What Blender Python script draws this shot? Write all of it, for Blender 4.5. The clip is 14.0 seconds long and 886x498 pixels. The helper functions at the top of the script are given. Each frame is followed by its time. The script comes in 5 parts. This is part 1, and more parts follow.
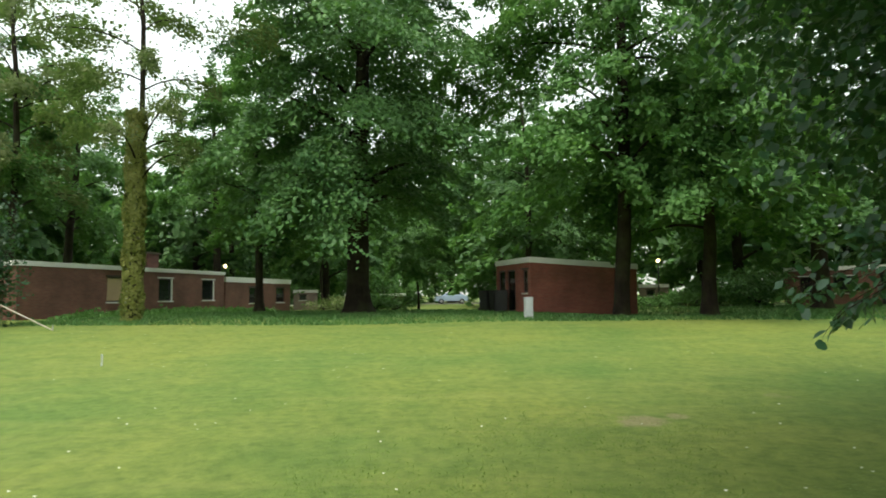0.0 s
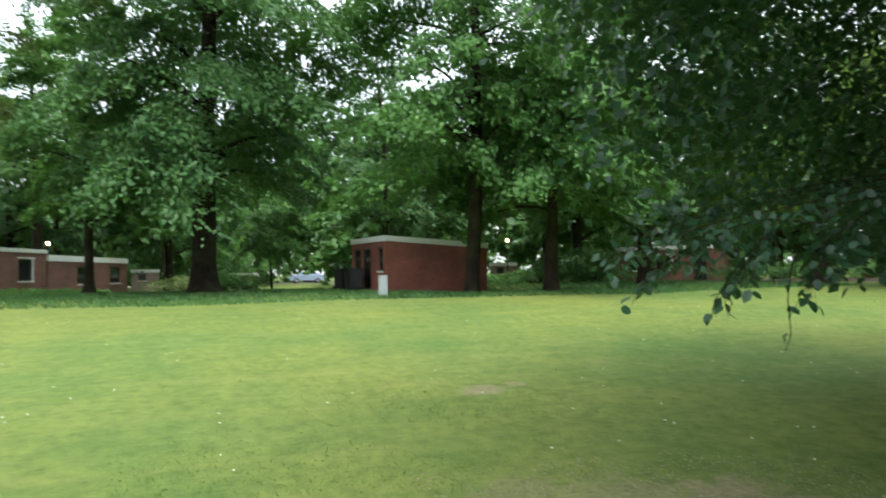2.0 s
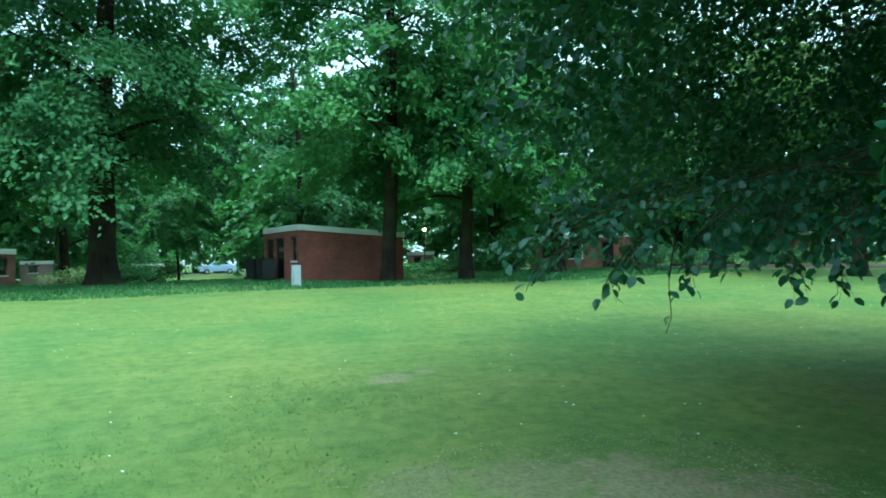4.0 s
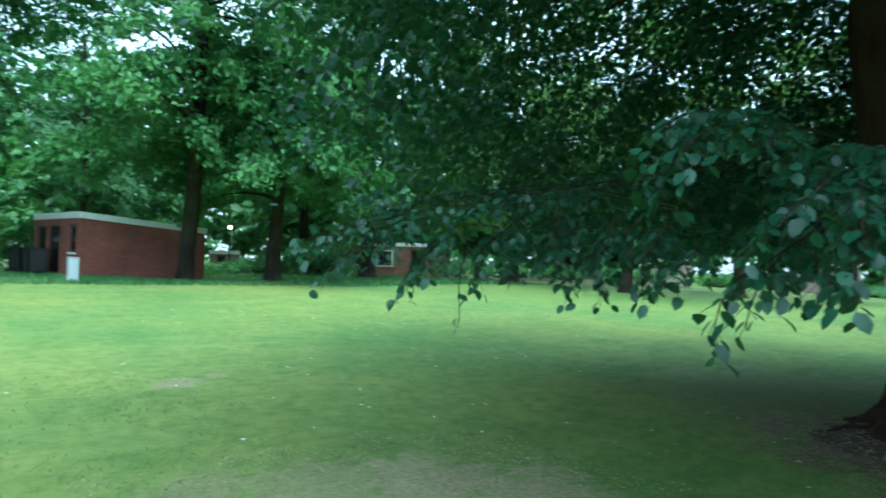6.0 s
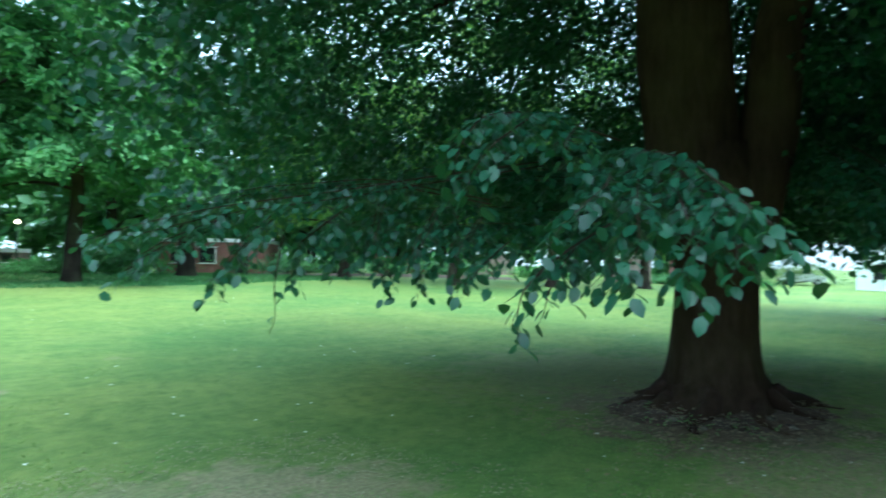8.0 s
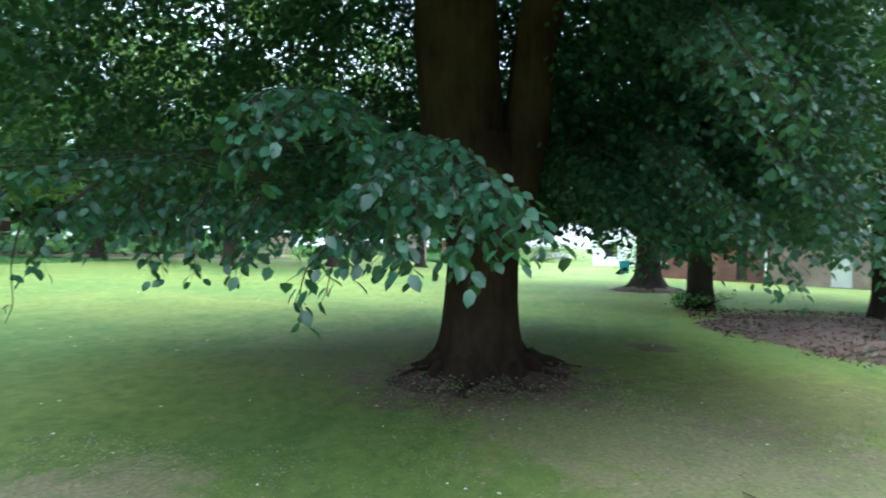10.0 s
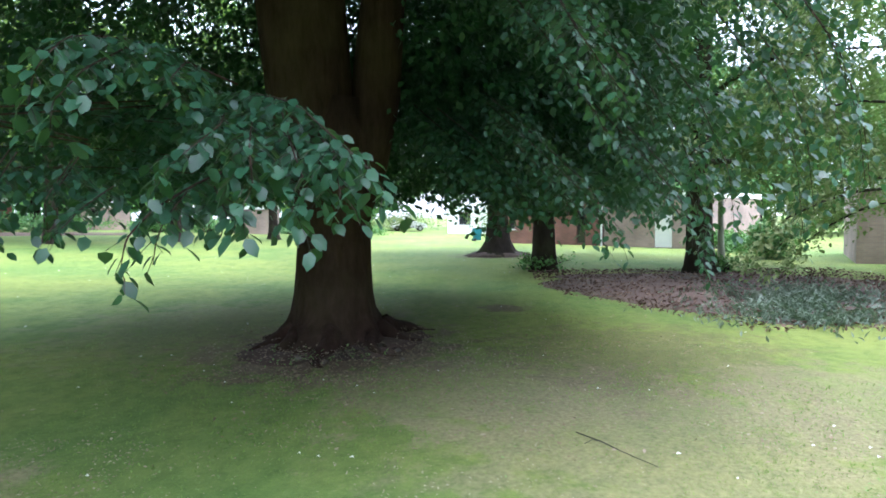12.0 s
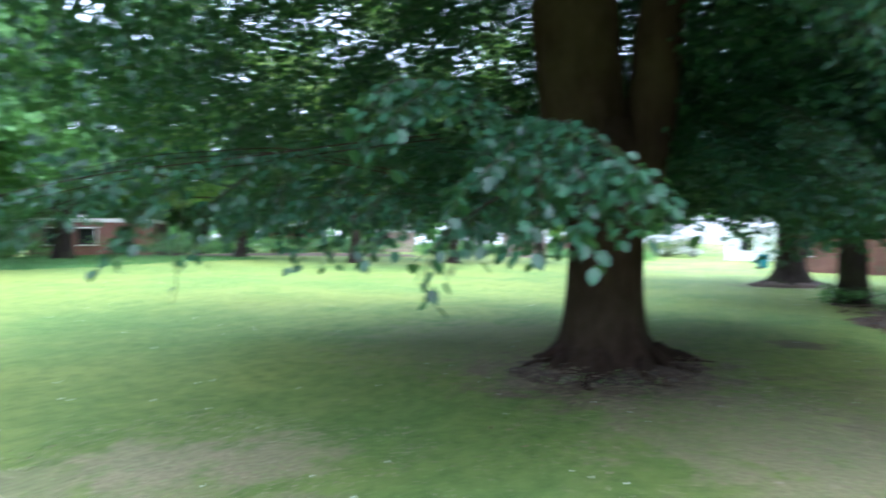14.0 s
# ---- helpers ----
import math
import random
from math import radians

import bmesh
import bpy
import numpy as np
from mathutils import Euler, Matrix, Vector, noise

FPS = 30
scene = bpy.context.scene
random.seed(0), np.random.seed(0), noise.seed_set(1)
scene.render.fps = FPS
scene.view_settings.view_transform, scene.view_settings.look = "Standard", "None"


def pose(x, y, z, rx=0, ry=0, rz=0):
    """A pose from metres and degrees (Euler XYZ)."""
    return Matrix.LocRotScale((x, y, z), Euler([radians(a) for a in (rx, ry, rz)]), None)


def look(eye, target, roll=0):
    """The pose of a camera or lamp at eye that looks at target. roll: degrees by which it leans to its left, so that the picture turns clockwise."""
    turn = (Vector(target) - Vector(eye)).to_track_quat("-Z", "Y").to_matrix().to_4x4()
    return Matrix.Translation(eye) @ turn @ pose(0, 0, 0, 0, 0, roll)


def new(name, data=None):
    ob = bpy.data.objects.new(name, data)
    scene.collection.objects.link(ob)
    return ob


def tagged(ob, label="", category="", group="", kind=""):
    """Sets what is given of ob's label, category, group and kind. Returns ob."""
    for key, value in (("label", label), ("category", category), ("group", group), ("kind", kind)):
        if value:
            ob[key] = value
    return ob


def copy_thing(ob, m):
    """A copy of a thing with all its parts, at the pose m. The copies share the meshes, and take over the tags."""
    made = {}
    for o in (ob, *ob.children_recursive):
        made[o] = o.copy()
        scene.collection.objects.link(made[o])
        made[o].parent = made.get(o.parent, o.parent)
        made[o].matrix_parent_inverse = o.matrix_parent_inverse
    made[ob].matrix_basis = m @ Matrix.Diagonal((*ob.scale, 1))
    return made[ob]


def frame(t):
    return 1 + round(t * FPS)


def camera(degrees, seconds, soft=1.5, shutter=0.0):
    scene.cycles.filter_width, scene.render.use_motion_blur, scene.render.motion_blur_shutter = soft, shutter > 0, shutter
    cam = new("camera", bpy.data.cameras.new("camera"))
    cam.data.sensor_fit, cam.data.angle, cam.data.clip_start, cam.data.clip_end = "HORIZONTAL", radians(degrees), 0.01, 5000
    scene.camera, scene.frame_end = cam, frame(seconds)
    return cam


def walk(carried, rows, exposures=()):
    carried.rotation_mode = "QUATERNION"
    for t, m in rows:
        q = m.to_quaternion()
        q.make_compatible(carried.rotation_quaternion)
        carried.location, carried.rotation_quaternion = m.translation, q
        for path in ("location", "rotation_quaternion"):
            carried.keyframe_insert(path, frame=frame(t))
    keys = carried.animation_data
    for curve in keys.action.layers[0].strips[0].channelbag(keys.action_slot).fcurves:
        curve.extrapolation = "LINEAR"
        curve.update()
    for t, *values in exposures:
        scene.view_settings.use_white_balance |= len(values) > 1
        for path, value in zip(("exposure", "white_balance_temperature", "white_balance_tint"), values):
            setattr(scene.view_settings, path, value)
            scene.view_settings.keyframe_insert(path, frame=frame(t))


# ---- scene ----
cam = camera(71.0, 14.0, soft=1.7, shutter=0.6)
PATH = [
    (0, (-0.602, -0.274, 1.844), (-0.537, 1.579, 1.979), -0.6),
    (0.5, (-0.589, -0.284, 1.851), (-0.445, 1.566, 1.978), -0.5),
    (1, (-0.552, -0.299, 1.835), (-0.300, 1.541, 1.935), -0.6),
    (1.5, (-0.506, -0.320, 1.779), (-0.195, 1.508, 1.909), -0.6),
    (2, (-0.472, -0.296, 1.795), (0.010, 1.500, 1.863), -0.9),
    (2.5, (-0.407, -0.266, 1.777), (0.138, 1.511, 1.824), -0.9),
    (2.7, (-0.391, -0.269, 1.792), (0.190, 1.497, 1.845), -1.1),
    (4.8, (-0.288, -0.335, 1.767), (0.551, 1.324, 1.771), -0.2),
    (5, (-0.272, -0.323, 1.755), (0.622, 1.309, 1.757), 0.2),
    (5.5, (-0.242, -0.317, 1.742), (0.793, 1.228, 1.779), 1.1),
    (6, (-0.233, -0.337, 1.739), (0.953, 1.096, 1.790), 1.6),
    (6.5, (-0.233, -0.349, 1.750), (1.061, 0.986, 1.792), 2.4),
    (7, (-0.205, -0.346, 1.755), (1.164, 0.913, 1.793), 1.5),
    (7.5, (-0.166, -0.353, 1.752), (1.280, 0.817, 1.775), 0.9),
    (8, (-0.140, -0.376, 1.742), (1.382, 0.691, 1.788), 0.7),
    (8.5, (-0.174, -0.355, 1.760), (1.475, 0.503, 1.810), 1.2),
    (8.7, (-0.166, -0.362, 1.752), (1.508, 0.449, 1.784), 1.2),
    (10.8, (-0.219, -0.416, 1.719), (1.614, -0.097, 1.731), 0.1),
    (11, (-0.226, -0.432, 1.709), (1.611, -0.142, 1.723), -0.0),
    (11.5, (-0.219, -0.458, 1.706), (1.635, -0.323, 1.662), -0.3),
    (12, (-0.162, -0.455, 1.695), (1.695, -0.394, 1.599), -0.5),
    (12.5, (-0.154, -0.468, 1.683), (1.703, -0.368, 1.634), -0.8),
    (13, (-0.166, -0.462, 1.675), (1.691, -0.351, 1.637), -0.9),
    (13.5, (-0.219, -0.451, 1.679), (1.602, -0.079, 1.677), -0.9),
    (14, (-0.236, -0.385, 1.657), (1.437, 0.427, 1.640), -0.2),
]
EXPOSURES = [(0, -0.16, 6650, -2), (0.7, -0.16, 6600, -1), (1.0, -0.11, 5750, -13), (1.5, -0.01, 6000, 6), (2.0, 0.24, 6000, 6), (2.5, 0.29, 4900, -7), (5, 0.29, 4500, -23), (5.5, 0.51, 4550, -9), (6.5, 0.64, 4550, -18), (7.0, 0.84, 4700, -14), (7.5, 0.84, 5000, -5), (8, 0.84, 4550, -12), (8.5, 0.89, 4850, 4), (11, 1.26, 5050, 9), (11.5, 1.31, 5050, 15), (12, 1.28, 5200, 16), (12.5, 1.26, 5100, 15), (13, 1.24, 4900, 7), (13.5, 1.38, 5050, 11), (14, 1.38, 4950, 14)]
walk(cam, [(t, look(eye, target, roll)) for t, eye, target, roll in PATH], EXPOSURES)


# ---------------------------------------------------------------- world and light
SUN_ELEVATION, SUN_BEARING = 71.0, 212.0
world = bpy.data.worlds.new("sky")
scene.world = world
world.use_nodes = True
sky = world.node_tree.nodes.new("ShaderNodeTexSky")
sky.sky_type, sky.sun_disc = "NISHITA", False
sky.sun_elevation, sky.sun_rotation = radians(SUN_ELEVATION), radians(SUN_BEARING)
sky.air_density, sky.dust_density, sky.ozone_density = 1.0, 6.0, 1.0
world.node_tree.nodes["Background"].inputs["Strength"].default_value = 0.15
# overcast cloud cover before the clear sky, three times as bright overhead as at the horizon
CLOUD_LOW, CLOUD_HIGH = (5.6, 5.5, 5.3, 1), (16.0, 15.7, 15.0, 1)
wt = world.node_tree
height = wt.nodes.new("ShaderNodeSeparateXYZ")
wt.links.new(wt.nodes.new("ShaderNodeTexCoord").outputs["Generated"], height.inputs[0])
cloud = wt.nodes.new("ShaderNodeMix")
cloud.data_type = "RGBA"
cloud.inputs[6].default_value, cloud.inputs[7].default_value = CLOUD_LOW, CLOUD_HIGH
wt.links.new(height.outputs["Z"], cloud.inputs[0])
cover = wt.nodes.new("ShaderNodeMix")
cover.data_type, cover.blend_type = "RGBA", "ADD"
cover.inputs[0].default_value = 1.0
wt.links.new(sky.outputs["Color"], cover.inputs[6])
wt.links.new(cloud.outputs[2], cover.inputs[7])
wt.links.new(cover.outputs[2], wt.nodes["Background"].inputs["Color"])
sun = new("sun", bpy.data.lights.new("sun", "SUN"))
sun.data.energy, sun.data.angle, sun.data.color = 1.0, radians(30), (1.0, 0.95, 0.84)
sun_way = Vector((math.sin(radians(SUN_BEARING)) * math.cos(radians(SUN_ELEVATION)),
                  math.cos(radians(SUN_BEARING)) * math.cos(radians(SUN_ELEVATION)), math.sin(radians(SUN_ELEVATION))))
sun.matrix_basis = look(sun_way * 60, (0, 0, 0))


# ---------------------------------------------------------------- materials
def mat(name, rough=0.7):
    m = bpy.data.materials.new(name)
    m.use_nodes = True
    b = m.node_tree.nodes["Principled BSDF"]
    b.inputs["Roughness"].default_value = rough
    return m, m.node_tree, b


def coords(nt, kind="Object"):
    return nt.nodes.new("ShaderNodeTexCoord").outputs[kind]


def noise_fac(nt, vec, scale, detail=4.0, rough=0.6):
    n = nt.nodes.new("ShaderNodeTexNoise")
    n.inputs["Scale"].default_value, n.inputs["Detail"].default_value, n.inputs["Roughness"].default_value = scale, detail, rough
    nt.links.new(vec, n.inputs["Vector"])
    return n.outputs["Fac"]


def ramp(nt, fac, stops):
    r = nt.nodes.new("ShaderNodeValToRGB")
    while len(r.color_ramp.elements) < len(stops):
        r.color_ramp.elements.new(0.5)
    for e, (p, c) in zip(r.color_ramp.elements, stops):
        e.position, e.color = p, (*c, 1)
    nt.links.new(fac, r.inputs["Fac"])
    return r.outputs["Color"]


def mix(nt, fac, a, b, blend="MIX"):
    m = nt.nodes.new("ShaderNodeMix")
    m.data_type, m.blend_type = "RGBA", blend
    for value, sock in ((fac, m.inputs["Factor"]), (a, m.inputs["A"]), (b, m.inputs["B"])):
        sock = {"Factor": m.inputs[0], "A": m.inputs[6], "B": m.inputs[7]}[sock.name]
        if isinstance(value, (int, float)):
            sock.default_value = value
        elif isinstance(value, tuple):
            sock.default_value = (*value, 1)
        else:
            nt.links.new(value, sock)
    return m.outputs[2]


def math_node(nt, op, a, b=0.0, clamp=False):
    m = nt.nodes.new("ShaderNodeMath")
    m.operation, m.use_clamp = op, clamp
    for value, sock in zip((a, b), m.inputs):
        if isinstance(value, (int, float)):
            sock.default_value = value
        else:
            nt.links.new(value, sock)
    return m.outputs[0]


def bump(nt, bsdf, height, strength=0.3, distance=0.02):
    b = nt.nodes.new("ShaderNodeBump")
    b.inputs["Strength"].default_value, b.inputs["Distance"].default_value = strength, distance
    nt.links.new(height, b.inputs["Height"])
    nt.links.new(b.outputs["Normal"], bsdf.inputs["Normal"])


def simple(name, dark, light, scale=8.0, rough=0.7, metal=0.0, relief=0.15):
    m, nt, b = mat(name, rough)
    v = coords(nt)
    f = noise_fac(nt, v, scale, 6)
    g = noise_fac(nt, v, scale * 0.12, 3)
    c = mix(nt, 0.5, ramp(nt, f, [(0.3, dark), (0.7, light)]), ramp(nt, g, [(0.3, dark), (0.7, light)]))
    nt.links.new(c, b.inputs["Base Color"])
    b.inputs["Metallic"].default_value = metal
    if relief:
        bump(nt, b, f, relief, 0.01)
    return m


def leaf_material(name, deep, mid, bright, gloss=0.45, through_share=0.4, sheen=0.28):
    m, nt, b = mat(name, gloss)
    geo = nt.nodes.new("ShaderNodeNewGeometry")
    between = lambda p, q, k: tuple(a_ * (1 - k) + b_ * k for a_, b_ in zip(p, q))
    c1 = ramp(nt, geo.outputs["Random Per Island"], [(0.0, between(deep, mid, 0.45)), (0.6, mid), (1.0, between(mid, bright, 0.6))])
    patch = noise_fac(nt, coords(nt), 0.45, 2)
    col = mix(nt, ramp(nt, patch, [(0.35, (0, 0, 0)), (0.65, (0.55, 0.55, 0.55))]), c1, bright)
    nt.links.new(col, b.inputs["Base Color"])
    b.inputs["Specular IOR Level"].default_value = sheen
    tr = nt.nodes.new("ShaderNodeBsdfTranslucent")
    nt.links.new(mix(nt, 0.7, col, (0.12, 0.25, 0.032)), tr.inputs["Color"])
    ms = nt.nodes.new("ShaderNodeMixShader")
    ms.inputs["Fac"].default_value = through_share
    nt.links.new(b.outputs[0], ms.inputs[1])
    nt.links.new(tr.outputs[0], ms.inputs[2])
    nt.links.new(ms.outputs[0], nt.nodes["Material Output"].inputs["Surface"])
    return m


def brick_material(name, a, b_, mortar):
    m, nt, b = mat(name, 0.85)
    v = coords(nt)
    sep, com = nt.nodes.new("ShaderNodeSeparateXYZ"), nt.nodes.new("ShaderNodeCombineXYZ")
    nt.links.new(v, sep.inputs[0])
    nt.links.new(math_node(nt, "ADD", sep.outputs["X"], sep.outputs["Y"]), com.inputs["X"])
    nt.links.new(sep.outputs["Z"], com.inputs["Y"])
    t = nt.nodes.new("ShaderNodeTexBrick")
    t.inputs["Scale"].default_value = 1.0
    t.inputs["Brick Width"].default_value, t.inputs["Row Height"].default_value, t.inputs["Mortar Size"].default_value = 0.22, 0.065, 0.006
    t.inputs["Color1"].default_value, t.inputs["Color2"].default_value, t.inputs["Mortar"].default_value = (*a, 1), (*b_, 1), (*mortar, 1)
    nt.links.new(com.outputs[0], t.inputs["Vector"])
    stain = noise_fac(nt, v, 0.7, 5)
    col = mix(nt, 1.0, t.outputs["Color"], ramp(nt, stain, [(0.3, (0.62, 0.62, 0.62)), (0.7, (1.15, 1.1, 1.1))]), "MULTIPLY")
    nt.links.new(col, b.inputs["Base Color"])
    bump(nt, b, t.outputs["Fac"], 0.4, -0.006)
    return m


def bark_material(name, dark, light, moss=0.0):
    m, nt, b = mat(name, 0.9)
    b.inputs["Specular IOR Level"].default_value = 0.12
    v = coords(nt)
    mp = nt.nodes.new("ShaderNodeMapping")
    mp.inputs["Scale"].default_value = (1.0, 1.0, 0.25)
    nt.links.new(v, mp.inputs["Vector"])
    f = noise_fac(nt, mp.outputs[0], 9.0, 8, 0.7)
    g = noise_fac(nt, v, 1.1, 4)
    col = mix(nt, 0.4, ramp(nt, f, [(0.3, dark), (0.7, light)]), ramp(nt, g, [(0.35, dark), (0.7, light)]))
    if moss:
        col = mix(nt, math_node(nt, "MULTIPLY", ramp(nt, g, [(0.45, (0, 0, 0)), (0.65, (1, 1, 1))]), moss), col, (0.06, 0.09, 0.025))
    nt.links.new(col, b.inputs["Base Color"])
    bump(nt, b, f, 0.9, 0.05)
    return m


BEECH_X, BEECH_Y = 8.45, 1.32


def lawn_material():
    m, nt, b = mat("lawn grass", 0.8)
    v = coords(nt)
    big = ramp(nt, noise_fac(nt, v, 0.16, 3), [(0.38, (0.085, 0.16, 0.03)), (0.62, (0.22, 0.24, 0.045))])
    mid = ramp(nt, noise_fac(nt, v, 1.4, 5), [(0.35, (0.065, 0.13, 0.024)), (0.66, (0.21, 0.245, 0.06))])
    fine = ramp(nt, noise_fac(nt, v, 34.0, 5, 0.75), [(0.3, (0.055, 0.115, 0.024)), (0.72, (0.19, 0.25, 0.07))])
    col = mix(nt, 0.34, mix(nt, 0.38, big, mid), fine)
    clump = noise_fac(nt, v, 5.5, 7, 0.7)
    col = mix(nt, 0.65, col, ramp(nt, clump, [(0.32, (0.45, 0.55, 0.45)), (0.5, (1, 1, 1)), (0.7, (1.45, 1.35, 1.3))]), "MULTIPLY")
    # mowing direction: faint stretched streaks
    mp = nt.nodes.new("ShaderNodeMapping")
    mp.inputs["Scale"].default_value = (0.22, 1.6, 1.0)
    nt.links.new(v, mp.inputs["Vector"])
    streak = noise_fac(nt, mp.outputs[0], 1.0, 3)
    col = mix(nt, math_node(nt, "MULTIPLY", ramp(nt, streak, [(0.5, (0, 0, 0)), (0.72, (1, 1, 1))]), 0.35), col, (0.22, 0.25, 0.07))
    # worn and bare places: centre, radius, softness
    edge = noise_fac(nt, v, 2.3, 6, 0.7)
    for x, y, r, share in ((1.3, 4.35, 0.4, 0.4), (2.2, 4.0, 0.5, 0.5), (3.0, 3.6, 0.5, 0.75), (2.6, 3.1, 0.45, 0.5), (3.5, 2.9, 0.5, 0.75), (2.7, 2.2, 0.4, 0.45), (BEECH_X - 0.8, BEECH_Y - 0.1, 1.55, 0.95),
                           (6.0, -0.6, 1.4, 0.5), (4.6, -2.0, 1.8, 0.5), (7.5, -2.6, 1.8, 0.45), (5.2, -4.2, 1.6, 0.45), (11.2, -1.2, 0.45, 0.8), (26.8, -1.9, 1.6, 0.8), (9.5, 3.0, 2.5, 0.35), (2.3, 8.1, 0.3, 0.7), (2.9, 8.3, 0.2, 0.6), (-2.5, 14.5, 0.35, 0.45), (5.0, 9.5, 0.25, 0.5), (-5.5, 12.0, 0.3, 0.4)):
        d = nt.nodes.new("ShaderNodeVectorMath")
        d.operation = "DISTANCE"
        nt.links.new(v, d.inputs[0])
        d.inputs[1].default_value = (x, y, 0)
        f = math_node(nt, "SUBTRACT", 1.0, math_node(nt, "DIVIDE", d.outputs["Value"], r * 2.0))
        f = math_node(nt, "ADD", f, math_node(nt, "MULTIPLY", math_node(nt, "SUBTRACT", edge, 0.5), 1.6))
        f = math_node(nt, "MULTIPLY", math_node(nt, "SUBTRACT", f, 0.38), 4.0, True)
        soil = ramp(nt, fine_grain(nt, v), [(0.3, (0.13, 0.11, 0.058)), (0.7, (0.36, 0.31, 0.19))])
        if abs(x - BEECH_X) < 1.0 or x > 10:
            soil = ramp(nt, fine_grain(nt, v), [(0.3, (0.045, 0.03, 0.02)), (0.7, (0.17, 0.12, 0.08))])
        col = mix(nt, math_node(nt, "MULTIPLY", f, share), col, soil)
    nt.links.new(col, b.inputs["Base Color"])
    b.inputs["Specular IOR Level"].default_value = 0.22
    bump(nt, b, noise_fac(nt, v, 40.0, 6, 0.8), 0.6, 0.03)
    return m


def fine_grain(nt, v):
    return noise_fac(nt, v, 22.0, 6, 0.75)


LAWN = lawn_material()
SOIL = simple("bark mulch", (0.03, 0.019, 0.015), (0.13, 0.083, 0.064), 14.0, 0.95, 0, 0.8)
ROOT_SOIL = simple("dark root soil", (0.03, 0.02, 0.014), (0.11, 0.073, 0.05), 9.0, 0.95, 0, 0.8)
BRICK_RED = brick_material("red brick", (0.24, 0.07, 0.054), (0.31, 0.10, 0.073), (0.27, 0.155, 0.125))
BRICK_BROWN = brick_material("brown brick", (0.18, 0.082, 0.066), (0.24, 0.11, 0.085), (0.2, 0.135, 0.11))
BRICK_PALE = brick_material("pale brick", (0.30, 0.23, 0.20), (0.36, 0.27, 0.23), (0.32, 0.28, 0.25))
WHITE = simple("white paint", (0.68, 0.69, 0.68), (0.82, 0.82, 0.80), 5.0, 0.5, 0, 0.05)
GREY_ROOF = simple("roofing felt", (0.08, 0.08, 0.08), (0.14, 0.14, 0.14), 6.0, 0.9)
DARK_FRAME = simple("dark brown paint", (0.03, 0.02, 0.016), (0.06, 0.045, 0.04), 9.0, 0.5)
BLIND = simple("tan blind cloth", (0.5, 0.36, 0.22), (0.62, 0.47, 0.30), 12.0, 0.8)
DARK_CLOTH = simple("dark curtain cloth", (0.05, 0.03, 0.03), (0.10, 0.05, 0.05), 12.0, 0.9)
BARK_DARK = bark_material("dark bark", (0.016, 0.012, 0.01), (0.05, 0.038, 0.03), 0.3)
BARK_BEECH = bark_material("beech bark", (0.015, 0.01, 0.008), (0.085, 0.05, 0.036), 0.1)
TWIG = simple("twig bark", (0.016, 0.015, 0.008), (0.045, 0.042, 0.022), 20.0, 0.8)
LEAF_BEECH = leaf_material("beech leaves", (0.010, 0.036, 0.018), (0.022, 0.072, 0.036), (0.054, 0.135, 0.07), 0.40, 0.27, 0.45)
LEAF_DARK = leaf_material("dark green leaves", (0.022, 0.06, 0.025), (0.066, 0.165, 0.056), (0.165, 0.31, 0.10), 0.5, 0.3)
LEAF_MAPLE = leaf_material("maple leaves", (0.034, 0.1, 0.03), (0.095, 0.225, 0.062), (0.19, 0.35, 0.105), 0.5, 0.4)
LEAF_PALE = leaf_material("pale green leaves", (0.10, 0.14, 0.045), (0.16, 0.20, 0.08), (0.26, 0.29, 0.13), 0.6, 0.42)
LEAF_IVY = leaf_material("ivy leaves", (0.10, 0.12, 0.028), (0.19, 0.21, 0.05), (0.32, 0.32, 0.10), 0.5, 0.3)
GRASS_BLADE = leaf_material("grass blades", (0.12, 0.19, 0.045), (0.18, 0.26, 0.065), (0.26, 0.32, 0.10), 0.7, 0.45)
STEEL = simple("galvanised steel", (0.35, 0.36, 0.37), (0.5, 0.51, 0.52), 10.0, 0.4, 0.8)
RUBBER = simple("black rubber", (0.015, 0.015, 0.015), (0.03, 0.03, 0.03), 10.0, 0.8)
CAR_BLUE = simple("pale blue car paint", (0.36, 0.46, 0.6), (0.4, 0.5, 0.65), 3.0, 0.25, 0.2, 0)
CAR_WHITE = simple("white car paint", (0.7, 0.7, 0.7), (0.78, 0.78, 0.78), 3.0, 0.25, 0, 0)
TEAL = simple("teal plastic", (0.015, 0.13, 0.17), (0.025, 0.17, 0.21), 6.0, 0.5)
BLACK_PLASTIC = simple("black plastic", (0.012, 0.012, 0.013), (0.03, 0.03, 0.032), 8.0, 0.6)
ROPE = simple("pale rope", (0.45, 0.4, 0.34), (0.6, 0.55, 0.48), 60.0, 0.9)
PETAL = simple("white petals", (0.7, 0.7, 0.66), (0.82, 0.82, 0.78), 30.0, 0.7)
LITTER = leaf_material("dry leaf litter", (0.10, 0.06, 0.035), (0.22, 0.15, 0.09), (0.42, 0.36, 0.28), 0.8, 0.15)
STONE = simple("pale stone", (0.10, 0.085, 0.065), (0.24, 0.21, 0.17), 14.0, 0.9, 0, 0.5)
ROAD = simple("asphalt", (0.12, 0.115, 0.10), (0.2, 0.19, 0.165), 20.0, 0.9)

